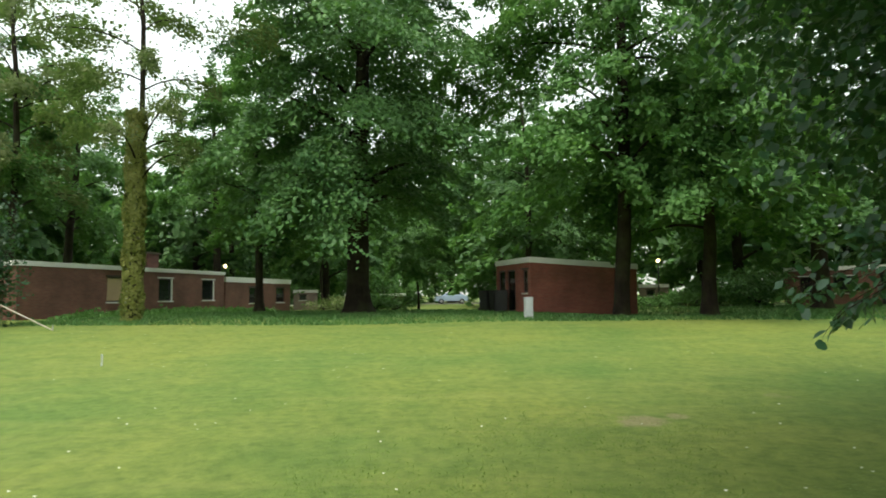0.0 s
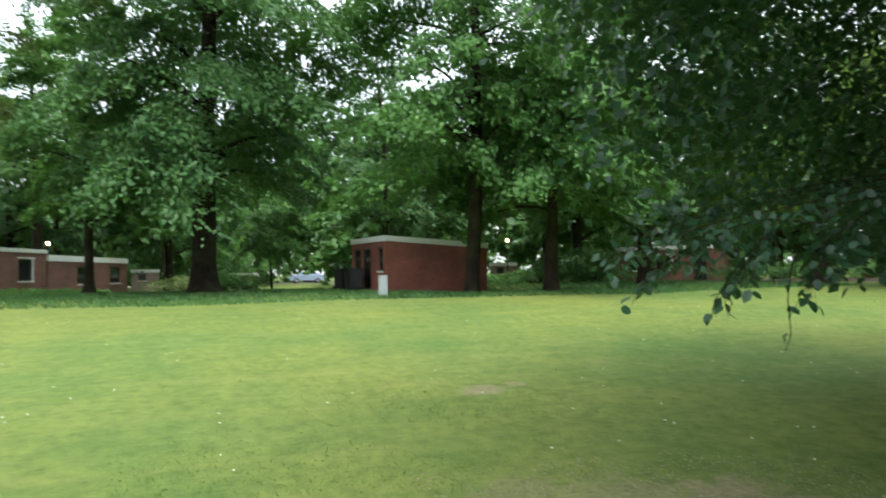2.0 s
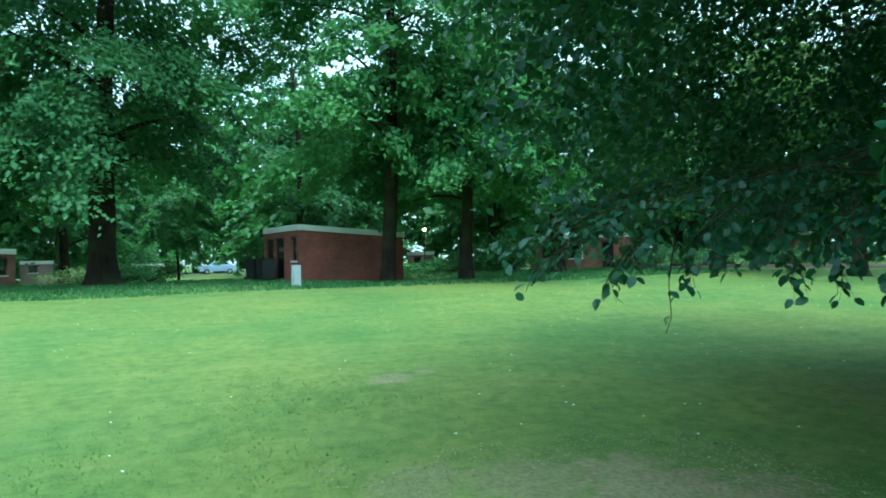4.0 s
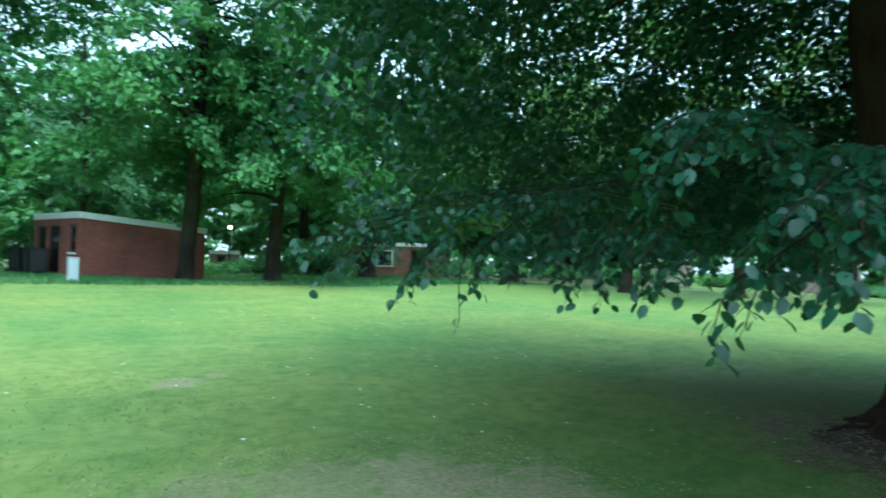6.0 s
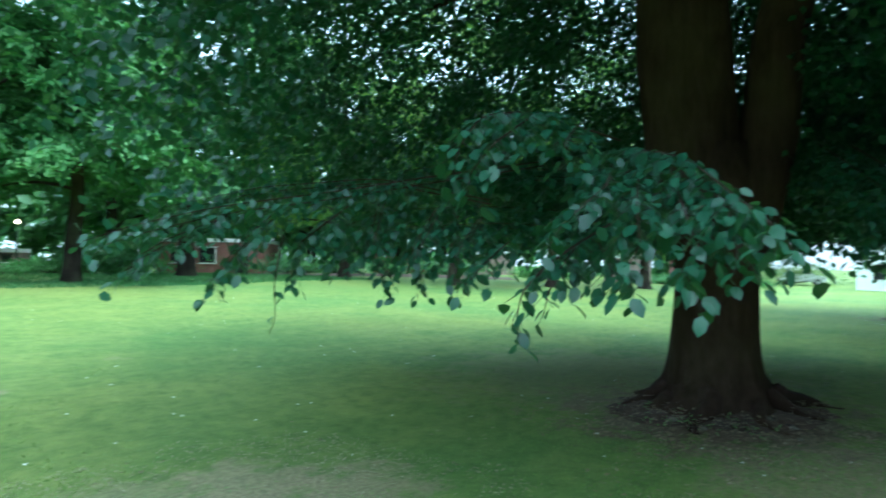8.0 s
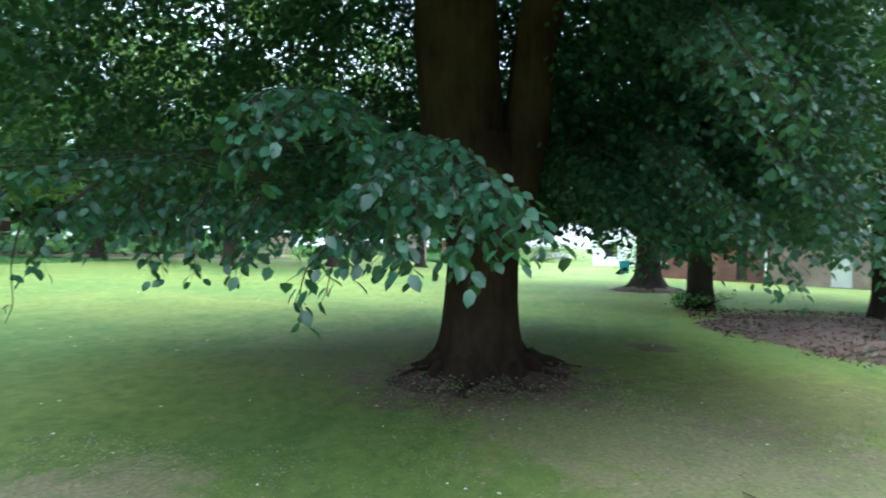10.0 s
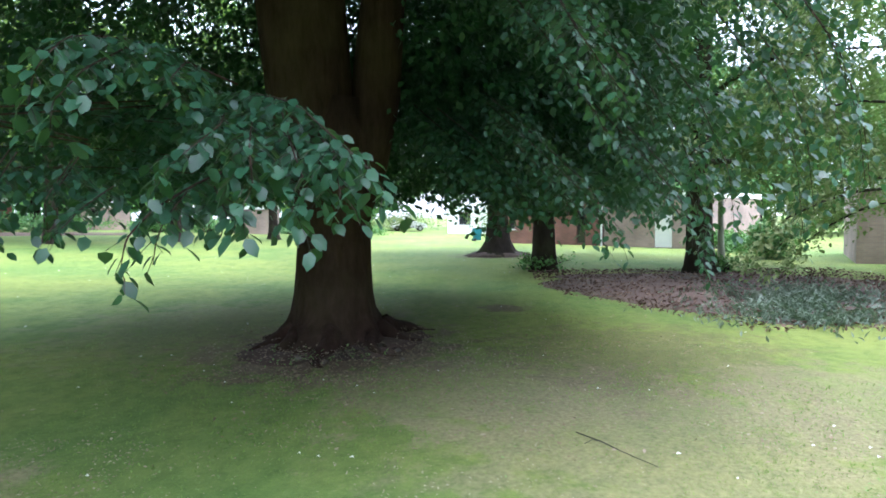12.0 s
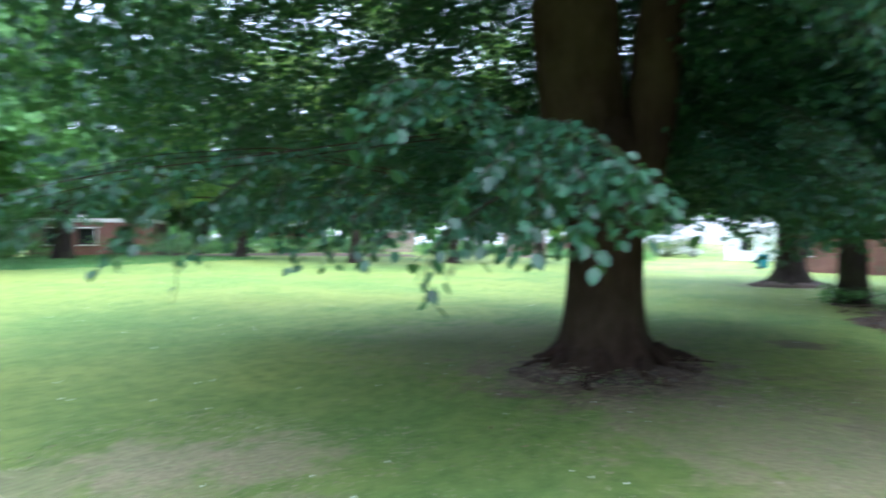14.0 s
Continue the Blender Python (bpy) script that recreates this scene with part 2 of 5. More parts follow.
GLASS, _nt, _b = mat("window glass", 0.05)
_b.inputs["Base Color"].default_value = (0.02, 0.022, 0.024, 1)
_b.inputs["Specular IOR Level"].default_value = 0.6
LAMP_GLOW, _nt, _b = mat("lit lamp globe", 0.3)
_b.inputs["Base Color"].default_value = (0.9, 0.8, 0.6, 1)
_b.inputs["Emission Color"].default_value = (1.0, 0.72, 0.38, 1)
_b.inputs["Emission Strength"].default_value = 8.0


# ---------------------------------------------------------------- mesh tools
def smooth01(t):
    t = np.clip(t, 0.0, 1.0)
    return t * t * (3 - 2 * t)


def terrain(x, y):
    x, y = np.broadcast_arrays(np.asarray(x, float), np.asarray(y, float))
    dip = 0.28 * np.exp(-((x - 9.6) / 3.2) ** 2 - ((y - 28.6) / 3.0) ** 2)
    return 0.95 * smooth01((y - 2) / 26.0) - 0.35 * smooth01((y - 34) / 16.0) - dip


def ground_z(x, y):
    return float(terrain(x, y))


def finish(name, me, material, parent=None, label="", smooth=False):
    me.materials.append(material)
    if smooth:
        me.polygons.foreach_set("use_smooth", np.ones(len(me.polygons), dtype=bool))
    ob = new(name, me)
    ob.parent = parent
    return tagged(ob, label)


def part(name, bm, material, parent, label="", smooth=False):
    me = bpy.data.meshes.new(name)
    bm.to_mesh(me)
    bm.free()
    return finish(name, me, material, parent, label, smooth)


def part_np(name, verts, faces, material, parent, label="", smooth=False):
    me = bpy.data.meshes.new(name)
    if isinstance(faces, np.ndarray):
        k = faces.shape[1]
        me.vertices.add(len(verts))
        me.vertices.foreach_set("co", np.asarray(verts, np.float32).ravel())
        me.loops.add(faces.size)
        me.loops.foreach_set("vertex_index", faces.astype(np.int32).ravel())
        me.polygons.add(len(faces))
        me.polygons.foreach_set("loop_start", np.arange(0, faces.size, k, dtype=np.int32))
        me.update(calc_edges=True)
    else:
        me.from_pydata(np.asarray(verts).tolist(), [], faces)
        me.update()
    return finish(name, me, material, parent, label, smooth)


def empty(name, m, label, category, group="", kind=""):
    ob = new(name)
    ob.matrix_basis = m
    return tagged(ob, label, category, group, kind)


def add_box(bm, x0, x1, y0, y1, z0, z1, bevel=0.0):
    r = bmesh.ops.create_cube(bm, size=1.0, matrix=Matrix.Translation(((x0 + x1) / 2, (y0 + y1) / 2, (z0 + z1) / 2)) @ Matrix.Diagonal((x1 - x0, y1 - y0, z1 - z0, 1)))
    if bevel:
        edges = list({e for v in r["verts"] for e in v.link_edges})
        bmesh.ops.bevel(bm, geom=edges, offset=bevel, segments=2, affect="EDGES")
    return bm


def box(x0, x1, y0, y1, z0, z1, bevel=0.0):
    return add_box(bmesh.new(), x0, x1, y0, y1, z0, z1, bevel)


def rod(r0, r1, z0, z1, sides=10, x=0.0, y=0.0):
    bm = bmesh.new()
    bmesh.ops.create_cone(bm, cap_ends=True, segments=sides, radius1=r0, radius2=r1, depth=z1 - z0, matrix=Matrix.Translation((x, y, (z0 + z1) / 2)))
    return bm


def tube(points, radii, sides=8, rough=0.0, rng=None, flare=None):
    """Rings along a line: vertices and faces."""
    points, radii = np.asarray(points, float), np.asarray(radii, float)
    n = len(points)
    tang = np.gradient(points, axis=0)
    tang /= np.linalg.norm(tang, axis=1)[:, None] + 1e-9
    ref = np.array([1.0, 0.13, 0.0]) if abs(tang[0][2]) > 0.5 else np.array([0.0, 0.0, 1.0])
    ang = np.linspace(0, 2 * np.pi, sides, endpoint=False)
    verts = []
    for i in range(n):
        u = np.cross(tang[i], ref)
        u /= np.linalg.norm(u) + 1e-9
        w = np.cross(tang[i], u)
        r = radii[i] * np.ones(sides)
        if rough and rng is not None:
            r = r * (1 + rough * np.array([noise.noise((math.cos(a) * 1.6, math.sin(a) * 1.6, points[i][2] * 0.7 + radii[0] * 9)) for a in ang]))
        if flare is not None:
            r = r * (1 + flare[i] * np.maximum(0, np.cos(ang * 5 + 0.7)) + 0.4 * flare[i] * np.cos(ang * 3 + 2))
        verts.append(points[i] + np.outer(np.cos(ang) * r, u) + np.outer(np.sin(ang) * r, w))
    faces = []
    for i in range(n - 1):
        for j in range(sides):
            k = (j + 1) % sides
            faces.append((i * sides + j, i * sides + k, (i + 1) * sides + k, (i + 1) * sides + j))
    faces.append(tuple(range((n - 1) * sides, n * sides)))
    return np.vstack(verts), faces


def merged(pieces):
    verts, faces, base = [], [], 0
    for v, f in pieces:
        verts.append(v)
        faces += [tuple(base + i for i in q) for q in f]
        base += len(v)
    return np.vstack(verts), faces


def bezier(a, b, c, n=8):
    t = np.linspace(0, 1, n)[:, None]
    return (1 - t) ** 2 * np.asarray(a, float) + 2 * t * (1 - t) * np.asarray(b, float) + t * t * np.asarray(c, float)


def unit(v):
    return v / (np.linalg.norm(v, axis=-1, keepdims=True) + 1e-9)


def leaf_quads(c, d, n, length, width, fold=0.12):
    """Folded pointed leaves, two triangles each."""
    d = unit(d)
    s = unit(np.cross(d, n))
    n = np.cross(s, d)
    L, W = np.asarray(length).reshape(-1, 1), np.asarray(width).reshape(-1, 1)
    v = np.stack([c - d * L / 2, c + s * W / 2 + n * L * fold - d * L * 0.05, c + d * L / 2, c - s * W / 2 + n * L * fold - d * L * 0.05], 1).reshape(-1, 3)
    base = np.arange(len(c))[:, None] * 4
    f = np.concatenate([base + np.array([[0, 1, 2]]), base + np.array([[0, 2, 3]])], 0)
    return v, f


def leaf_ovals(c, d, n, length, width, fold=0.06):
    """Oval leaves with a folded midrib and a bent tip, six triangles each, from the stalk end c."""
    d = unit(d)
    s = unit(np.cross(d, n))
    n = np.cross(s, d)
    L, W = np.asarray(length).reshape(-1, 1), np.asarray(width).reshape(-1, 1)
    rows = [c, c + d * L * .26 + s * W * .46 + n * L * fold, c + d * L * .7 + s * W * .43 + n * L * fold * .6, c + d * L - n * L * .1,
            c + d * L * .7 - s * W * .43 + n * L * fold * .6, c + d * L * .26 - s * W * .46 + n * L * fold, c + d * L * .35, c + d * L * .7 - n * L * .02]
    v = np.stack(rows, 1).reshape(-1, 3)
    base = np.arange(len(c))[:, None] * 8
    f = np.concatenate([base + np.array([q]) for q in ((0, 1, 6), (1, 2, 7), (1, 7, 6), (2, 3, 7), (3, 4, 7), (4, 5, 6), (4, 6, 7), (5, 0, 6))], 0)
    return v, f


def polar(bearing, dist):
    return (-0.2 + dist * math.sin(radians(bearing)), -0.4 + dist * math.cos(radians(bearing)))


# ---------------------------------------------------------------- ground
xs = np.unique(np.concatenate([np.linspace(-600, -60, 16), np.arange(-60, 80, 1.0), np.linspace(80, 600, 16)]))
ys = np.unique(np.concatenate([np.linspace(-600, -40, 16), np.arange(-40, 70, 1.0), np.linspace(70, 600, 16)]))
gx, gy = np.meshgrid(xs, ys)
gz = terrain(gx, gy) + 0.02 * np.sin(gx * 0.7 + 1.3 * np.sin(gy * 0.31)) * np.cos(gy * 0.53)
nx, ny = len(xs), len(ys)
idx = np.arange(nx * ny).reshape(ny, nx)
gf = np.stack([idx[:-1, :-1], idx[:-1, 1:], idx[1:, 1:], idx[1:, :-1]], -1).reshape(-1, 4)
tagged(part_np("ground", np.stack([gx, gy, gz], -1).reshape(-1, 3), gf, LAWN, None, smooth=True),
       "mown green lawn with worn bare patches", "lawn", kind="structure")


# ---------------------------------------------------------------- trees
def crown(rng, height, base, radius, clumps, per, leaf, layered=0.5, lean=(0, 0), power=1.0):
    """Boughs all round the stem, each a drooping pad of leaves with gaps between them."""
    nb = max(34, clumps // 15)
    k = np.arange(nb)
    t = ((k + rng.random(nb)) / nb) ** power
    az = k * 2.39996 + rng.normal(0, 0.35, nb)
    lobes = 1 + 0.2 * np.sin(az * 2 + rng.random() * 6) + 0.14 * np.sin(az * 3 + t * 9 + rng.random() * 6)
    prof = np.sin(np.pi * np.clip(0.2 + 0.8 * t, 0, 1)) ** 0.65 + 0.06
    ln = radius * prof * lobes * (0.65 + 0.45 * rng.random(nb))
    rise = 0.25 * (1 - layered) + 0.15 + 0.55 * t + rng.normal(0, 0.08, nb)
    fall = 0.25 + 0.35 * layered
    w = ln ** 1.6
    n = clumps * per
    which = rng.choice(nb, n, p=w / w.sum())
    s = 0.22 + 0.8 * rng.random(n) ** 0.62
    out = np.stack([np.cos(az), np.sin(az), 0 * az], 1)
    perp = np.stack([-np.sin(az), np.cos(az), 0 * az], 1)
    lat = rng.normal(0, 1, n) * 0.135 * ln[which] * (1.25 - 0.75 * s)
    up = ln[which] * (rise[which] * s - fall * s * s) + rng.normal(0, 1, n) * (0.08 + 0.016 * ln[which] + 0.05 * (1 - layered) * ln[which]) - np.abs(lat) * 0.4 * layered - 0.25 * rng.random(n) ** 3
    stem = np.stack([lean[0] * t, lean[1] * t, base + (height - base) * t], 1)
    c = stem[which] + out[which] * (ln[which] * s)[:, None] + perp[which] * lat[:, None]
    c[:, 2] += up
    tips = stem + out * (ln * 0.85)[:, None]
    tips[:, 2] += ln * (rise * 0.85 - fall * 0.72)
    d = unit(out[which] * 0.8 + rng.normal(0, 0.6, (n, 3)) + np.array([0, 0, -0.5]))
    nn = unit(np.array([0, 0, 1.0]) + out[which] * 0.6 + rng.normal(0, 0.35, (n, 3)))
    L = leaf * (0.7 + 0.6 * rng.random(n))
    return leaf_quads(c, d, nn, L, L * 0.62), tips


def tree(name, x, y, height, trunk_r, base, radius, leaves, seed, clumps=900, per=36, leaf=0.2, layered=0.6, lean=(0, 0), label="", bark=None, power=1.0, limbs=14, flare=0.5, group="", z=None):
    rng = np.random.default_rng(seed)
    root = empty(name, pose(x, y, (ground_z(x, y) if z is None else z) - 0.05), label, "tree", group)
    hs = np.array([0, 0.12, 0.3, 0.7, 1.5, 3, 5, 8, 12, 17, 24, 32])
    hs = np.append(hs[hs < height * 0.85], height * 0.92)
    t = hs / height
    pts = np.stack([lean[0] * t + 0.15 * np.sin(t * 5 + seed) * t * 3, lean[1] * t + 0.15 * np.cos(t * 4 + seed) * t * 3, hs], 1)
    radii = trunk_r * (1 - 0.82 * t) * (1 + flare * np.exp(-hs / 0.35))
    pieces = [tube(pts, radii, 14, 0.18, rng, flare * 0.5 * np.exp(-hs / 0.4))]
    (lv, lf), cc = crown(rng, height, base, radius, clumps, per, leaf, layered, lean, power)
    for k in rng.choice(len(cc), min(limbs, len(cc)), replace=False):
        tip = cc[k]
        h0 = np.clip(tip[2] - 0.04 * height * rng.random() - 0.5, base * 0.85, height * 0.8)
        a = np.array([np.interp(h0, hs, pts[:, 0]), np.interp(h0, hs, pts[:, 1]), h0])
        r0 = np.interp(h0, hs, radii) * 0.38
        pieces.append(tube(bezier(a, (a + tip) / 2 + np.array([0, 0, 0.8]), tip, 6), np.linspace(r0, 0.02, 6), 6))
    v, f = merged(pieces)
    part_np("trunk", v, f, bark or BARK_DARK, root, smooth=True)
    part_np("crown", lv, lf, leaves, root)
    return root


tree("hornbeam_tree", -3.8, 31.5, 25, 0.60, 6.4, 7.6, LEAF_DARK, 11, 2200, 38, 0.25, 1.0, limbs=26, label="tall dark green tree with drooping layered branches", power=1.2)
tree("ivy_clad_tree", -12.1, 24.9, 21, 0.17, 6.5, 3.8, LEAF_PALE, 12, 620, 30, 0.17, 0.3, limbs=30, flare=0.1, label="slender pale tree with its trunk wrapped in ivy")
tree("maple_tree", 11.05, 24.6, 10.0, 0.33, 4.2, 4.8, LEAF_MAPLE, 13, 900, 38, 0.24, 0.8, limbs=18, flare=0.2, label="broad low maple tree with light green leaves")
tree("lime_tree", 7.75, 25.6, 22, 0.34, 5.2, 6.2, LEAF_MAPLE, 14, 1600, 38, 0.25, 0.8, limbs=30, flare=0.15, lean=(0.9, 0), label="tall lime tree leaning before the brick hut")
tree("slim_tree", -9.7, 35.0, 17, 0.24, 4.2, 4.1, LEAF_MAPLE, 15, 800, 34, 0.25, 0.7, label="slim tree with a dark trunk beside the brick row")
tree("lime_tree", 18.6, 29.0, 21, 0.40, 5.0, 6.4, LEAF_DARK, 16, 1300, 36, 0.27, 0.7, label="tall dark lime tree at the lawn edge")
tree("park_tree", 26.8, -1.95, 17, 0.5, 3.8, 7.4, LEAF_BEECH, 17, 1150, 34, 0.2, 0.8, flare=1.1, label="old tree with a wide root flare on a soil mound")
tree("park_tree", 18.9, -2.95, 15, 0.36, 2.9, 5.0, LEAF_DARK, 18, 900, 34, 0.18, 0.8, flare=0.3, label="dark trunked tree with shoots at its foot")
tree("park_tree", 18.0, -7.3, 16, 0.40, 3.7, 5.8, LEAF_PALE, 19, 1300, 36, 0.16, 1.0, flare=0.35, label="dark trunked tree in the mulch bed with hanging leaves")

tree("weeping_tree", *polar(127.5, 17.5), 11.5, 0.16, 2.4, 5.0, LEAF_PALE, 20, 900, 34, 0.13, 1.0, limbs=22, flare=0.2, label="pale green tree with leaves hanging over the bed")
tree("ash_tree", *polar(-29.5, 43), 15, 0.3, 5.4, 4.6, LEAF_MAPLE, 23, 420, 32, 0.26, 0.6, limbs=18, label="loose leafy tree behind the brick row")
tree("ash_tree", *polar(-37.5, 38), 15, 0.3, 5.0, 4.6, LEAF_MAPLE, 24, 560, 32, 0.26, 0.6, limbs=18, label="light green leafy tree beside the brick row")
tree("ash_tree", *polar(9.2, 44), 17, 0.26, 5.2, 4.4, LEAF_DARK, 25, 420, 30, 0.27, 0.6, limbs=18, label="loose leafy tree behind the brick hut")
tree("ash_tree", *polar(-18.5, 50), 19, 0.32, 6.0, 5.4, LEAF_MAPLE, 26, 520, 30, 0.28, 0.6, limbs=18, label="tall light green tree behind the brick row")
tree("young_tree", *polar(-0.8, 45), 6.4, 0.09, 2.7, 2.8, LEAF_MAPLE, 21, 420, 34, 0.22, 1.0, limbs=12, flare=0.2, label="small light green tree with drooping branches")
tree("young_tree", *polar(-9.4, 50), 7.4, 0.12, 4.6, 2.0, LEAF_MAPLE, 22, 360, 34, 0.22, 0.7, limbs=12, flare=0.2, label="small light green tree behind the lawn")

BARK_PALE = bark_material("pale bark", (0.16, 0.15, 0.13), (0.46, 0.45, 0.42), 0.1)
tree("birch_tree", *polar(112.4, 25), 11, 0.12, 4.0, 3.2, LEAF_PALE, 32, 420, 30, 0.14, 0.9, limbs=14, flare=0.15, bark=BARK_PALE, label="slender birch with a pale mottled trunk")
# trees beyond the beech, sunlight put into their leaf colour, and a loose pale one by the brick row
LEAF_SUNNY = leaf_material("yellow-green leaves coloured as sunlit", (0.10, 0.17, 0.035), (0.19, 0.29, 0.06), (0.30, 0.40, 0.10), 0.6, 0.45)
for b_, d_, h_, seed_ in ((46, 36, 16, 27), (56, 33, 18, 28), (65, 37, 19, 29), (73, 42, 17, 30)):
    tree("ash_tree", *polar(b_, d_), h_, 0.3, 3.4, 5.2, LEAF_SUNNY, seed_, 640, 30, 0.26, 0.6, limbs=14, label="tall yellow-green tree coloured as sunlit beyond the beech")
tree("ash_tree", *polar(-33.5, 36), 19, 0.22, 6.0, 4.6, LEAF_PALE, 31, 420, 30, 0.22, 0.5, limbs=24, label="loose pale green tree behind the brick row")
woods = []
for k, (hgt, rad, cl) in enumerate(((14, 6.0, 620), (11.5, 5.4, 560), (16, 6.4, 680))):
    woods.append(tree("woodland_tree", *polar(-38 + k * 4, 54 + 6 * k), hgt, 0.36, (2.2, 1.2, 3.0)[k], rad, (LEAF_DARK, LEAF_MAPLE, LEAF_DARK)[k], 40 + k, cl, 8, 0.7, 0.7,
                      label="tall leafy woodland tree behind the lawn; nearer unseen copies block low sky", group="woodland trees", limbs=10))
rngw = np.random.default_rng(5)
spots = [(-34, 52), (-24, 62), (-20, 57), (-17, 66), (-13, 68), (-9, 60), (-5, 72), (7, 62), (12, 50), (16, 60), (24, 55), (27, 46),
         (31, 62), (35, 60), (39, 58), (43, 52), (47, 64), (51, 50), (55, 62), (60, 60), (65, 66), (70, 64), (76, 66), (81, 76), (98, 62), (103, 58), (109, 52), (115, 60), (122, 64), (129, 60), (137, 56),
         # added trees out of view behind the camera, to block low sky light
         (148, 26), (163, 22), (178, 25), (194, 21), (210, 24), (226, 21), (242, 25), (257, 22), (272, 26), (288, 30), (304, 38)]
for k, (b, d) in enumerate(spots):
    x, y = polar(b, d)
    s = 0.9 + 0.25 * rngw.random()
    copy_thing(woods[k % 3], pose(x, y, ground_z(x, y) - 0.05, 0, 0, 360 * rngw.random()) @ Matrix.Diagonal((s, s, s, 1)))

for b_, d_, k in ((-6, 93, 0), (-1.5, 90, 2), (2.5, 94, 0), (6.5, 91, 2), (-10.5, 92, 2)):
    x, y = polar(b_, d_)
    copy_thing(woods[k], pose(x, y, ground_z(x, y) - 0.05, 0, 0, 50 * b_) @ Matrix.Diagonal((1.5, 1.5, 1.6, 1)))

# closing belt of far woodland all round
rng = np.random.default_rng(77)
n = 34000
b = rng.random(n) * 2 * np.pi
dist = 84 + 22 * rng.random(n)
top = 13 + 5 * np.sin(b * 7) + 3 * np.sin(b * 17 + 1) + 2 * np.sin(b * 41)
z = rng.random(n) ** 0.8 * top + 0.4
gap = (np.abs(np.degrees(b) - 88.5) < 5) & (z < 5.5)
keep = ~gap
c = np.stack([dist * np.sin(b), dist * np.cos(b), z], 1)[keep]
m = len(c)
v, f = leaf_quads(c, rng.normal(0, 1, (m, 3)), rng.normal(0, 1, (m, 3)) + np.array([0, 0, 0.6]), 1.1 + 0.7 * rng.random(m), 0.8 + 0.4 * rng.random(m))
tagged(part_np("far_woodland", v, f, LEAF_DARK, None), "dense dark green woodland in the distance", "woodland", kind="stuff")


# ---------------------------------------------------------------- the old beech
def spray(rng, path, width, leaf, step=0.07, inner=0.05, droop=0.5, start=0.15):
    """Leaves and twigs of one bough: side twigs to both sides, hanging at their ends."""
    path = np.asarray(path, float)
    seg = np.linalg.norm(np.diff(path, axis=0), axis=1)
    s = np.concatenate([[0], np.cumsum(seg)])
    total = s[-1]
    at = np.arange(total * start, total, step)
    twigs, C, D, N = [], [], [], []
    for k, q in enumerate(at):
        p = np.array([np.interp(q, s, path[:, i]) for i in range(3)])
        i = min(np.searchsorted(s, q), len(seg)) - 1
        i = max(i, 0)
        tang = unit(path[i + 1] - path[i])
        side = unit(np.cross(tang, [0, 0, 1.0])) * (1 if k % 2 else -1)
        length = width * (0.45 + 0.75 * rng.random()) * (1.0 - 0.45 * (q / total))
        way = unit(side * (0.75 + 0.4 * rng.random()) + tang * 0.6 + rng.normal(0, 0.18, 3))
        m = max(2, int(length / inner))
        u = np.linspace(0.15, 1, m)[:, None]
        pts = p + way * u * length + np.array([0, 0, -1.0]) * droop * length * u ** 2
        twigs.append(np.vstack([p, pts[m // 2], pts[-1]]))
        d0 = np.vstack([pts[1:] - pts[:-1], pts[-1:] - pts[-2:-1]])
        d0 = unit(d0)
        lat = unit(np.cross(d0, [0, 0, 1.0])) * np.where(np.arange(m) % 2, 1, -1)[:, None]
        C.append(pts + rng.normal(0, 0.008, (m, 3)))
        D.append(d0 * 0.7 + lat * 0.8 + rng.normal(0, 0.25, (m, 3)) + np.array([0, 0, -0.45]))
        N.append(np.array([0, 0, 1.0]) + rng.normal(0, 0.4, (m, 3)))
    C, D, N = np.vstack(C), np.vstack(D), np.vstack(N)
    L = leaf * (0.7 + 0.5 * rng.random(len(C)))
    return C, D, N, L, twigs


beech = empty("beech_tree", pose(0, 0, 0), "huge old beech with twin stems and drooping leafy boughs", "tree")
rng = np.random.default_rng(3)
T = np.array([BEECH_X, BEECH_Y, 0.0])
hs = np.array([-0.1, 0.0, 0.1, 0.22, 0.4, 0.65, 1.0, 1.5, 2.1, 2.7, 3.3])
pts = T + np.stack([0 * hs, 0.012 * hs, hs], 1)
radii = np.array([0.92, 0.80, 0.71, 0.635, 0.575, 0.53, 0.50, 0.48, 0.52, 0.58, 0.5])
pieces = [tube(pts, radii, 28, 0.14, rng, 0.35 * np.exp(-np.maximum(hs, 0) / 0.25))]
north, south = np.array([-0.12, 0.99, 0]), np.array([0.12, -0.99, 0])
stem_a = np.array([T + north * o + [0, 0, h] for o, h in ((0.05, 1.6), (0.18, 2.4), (0.34, 3.4), (0.42, 4.6), (0.5, 7), (0.7, 11), (0.9, 15))])
stem_b = np.array([T + south * o + [0, 0, h] for o, h in ((0.25, 1.7), (0.42, 2.4), (0.60, 3.4), (0.70, 4.6), (1.25, 7), (1.9, 11), (2.4, 14))])
pieces.append(tube(stem_a, [0.42, 0.54, 0.60, 0.60, 0.5, 0.28, 0.08], 20, 0.14, rng))
pieces.append(tube(stem_b, [0.22, 0.32, 0.34, 0.31, 0.28, 0.2, 0.06], 16, 0.14, rng))
v, f = merged(pieces)
part_np("trunk", v, f, BARK_BEECH, beech, "dark furrowed trunk", smooth=True)

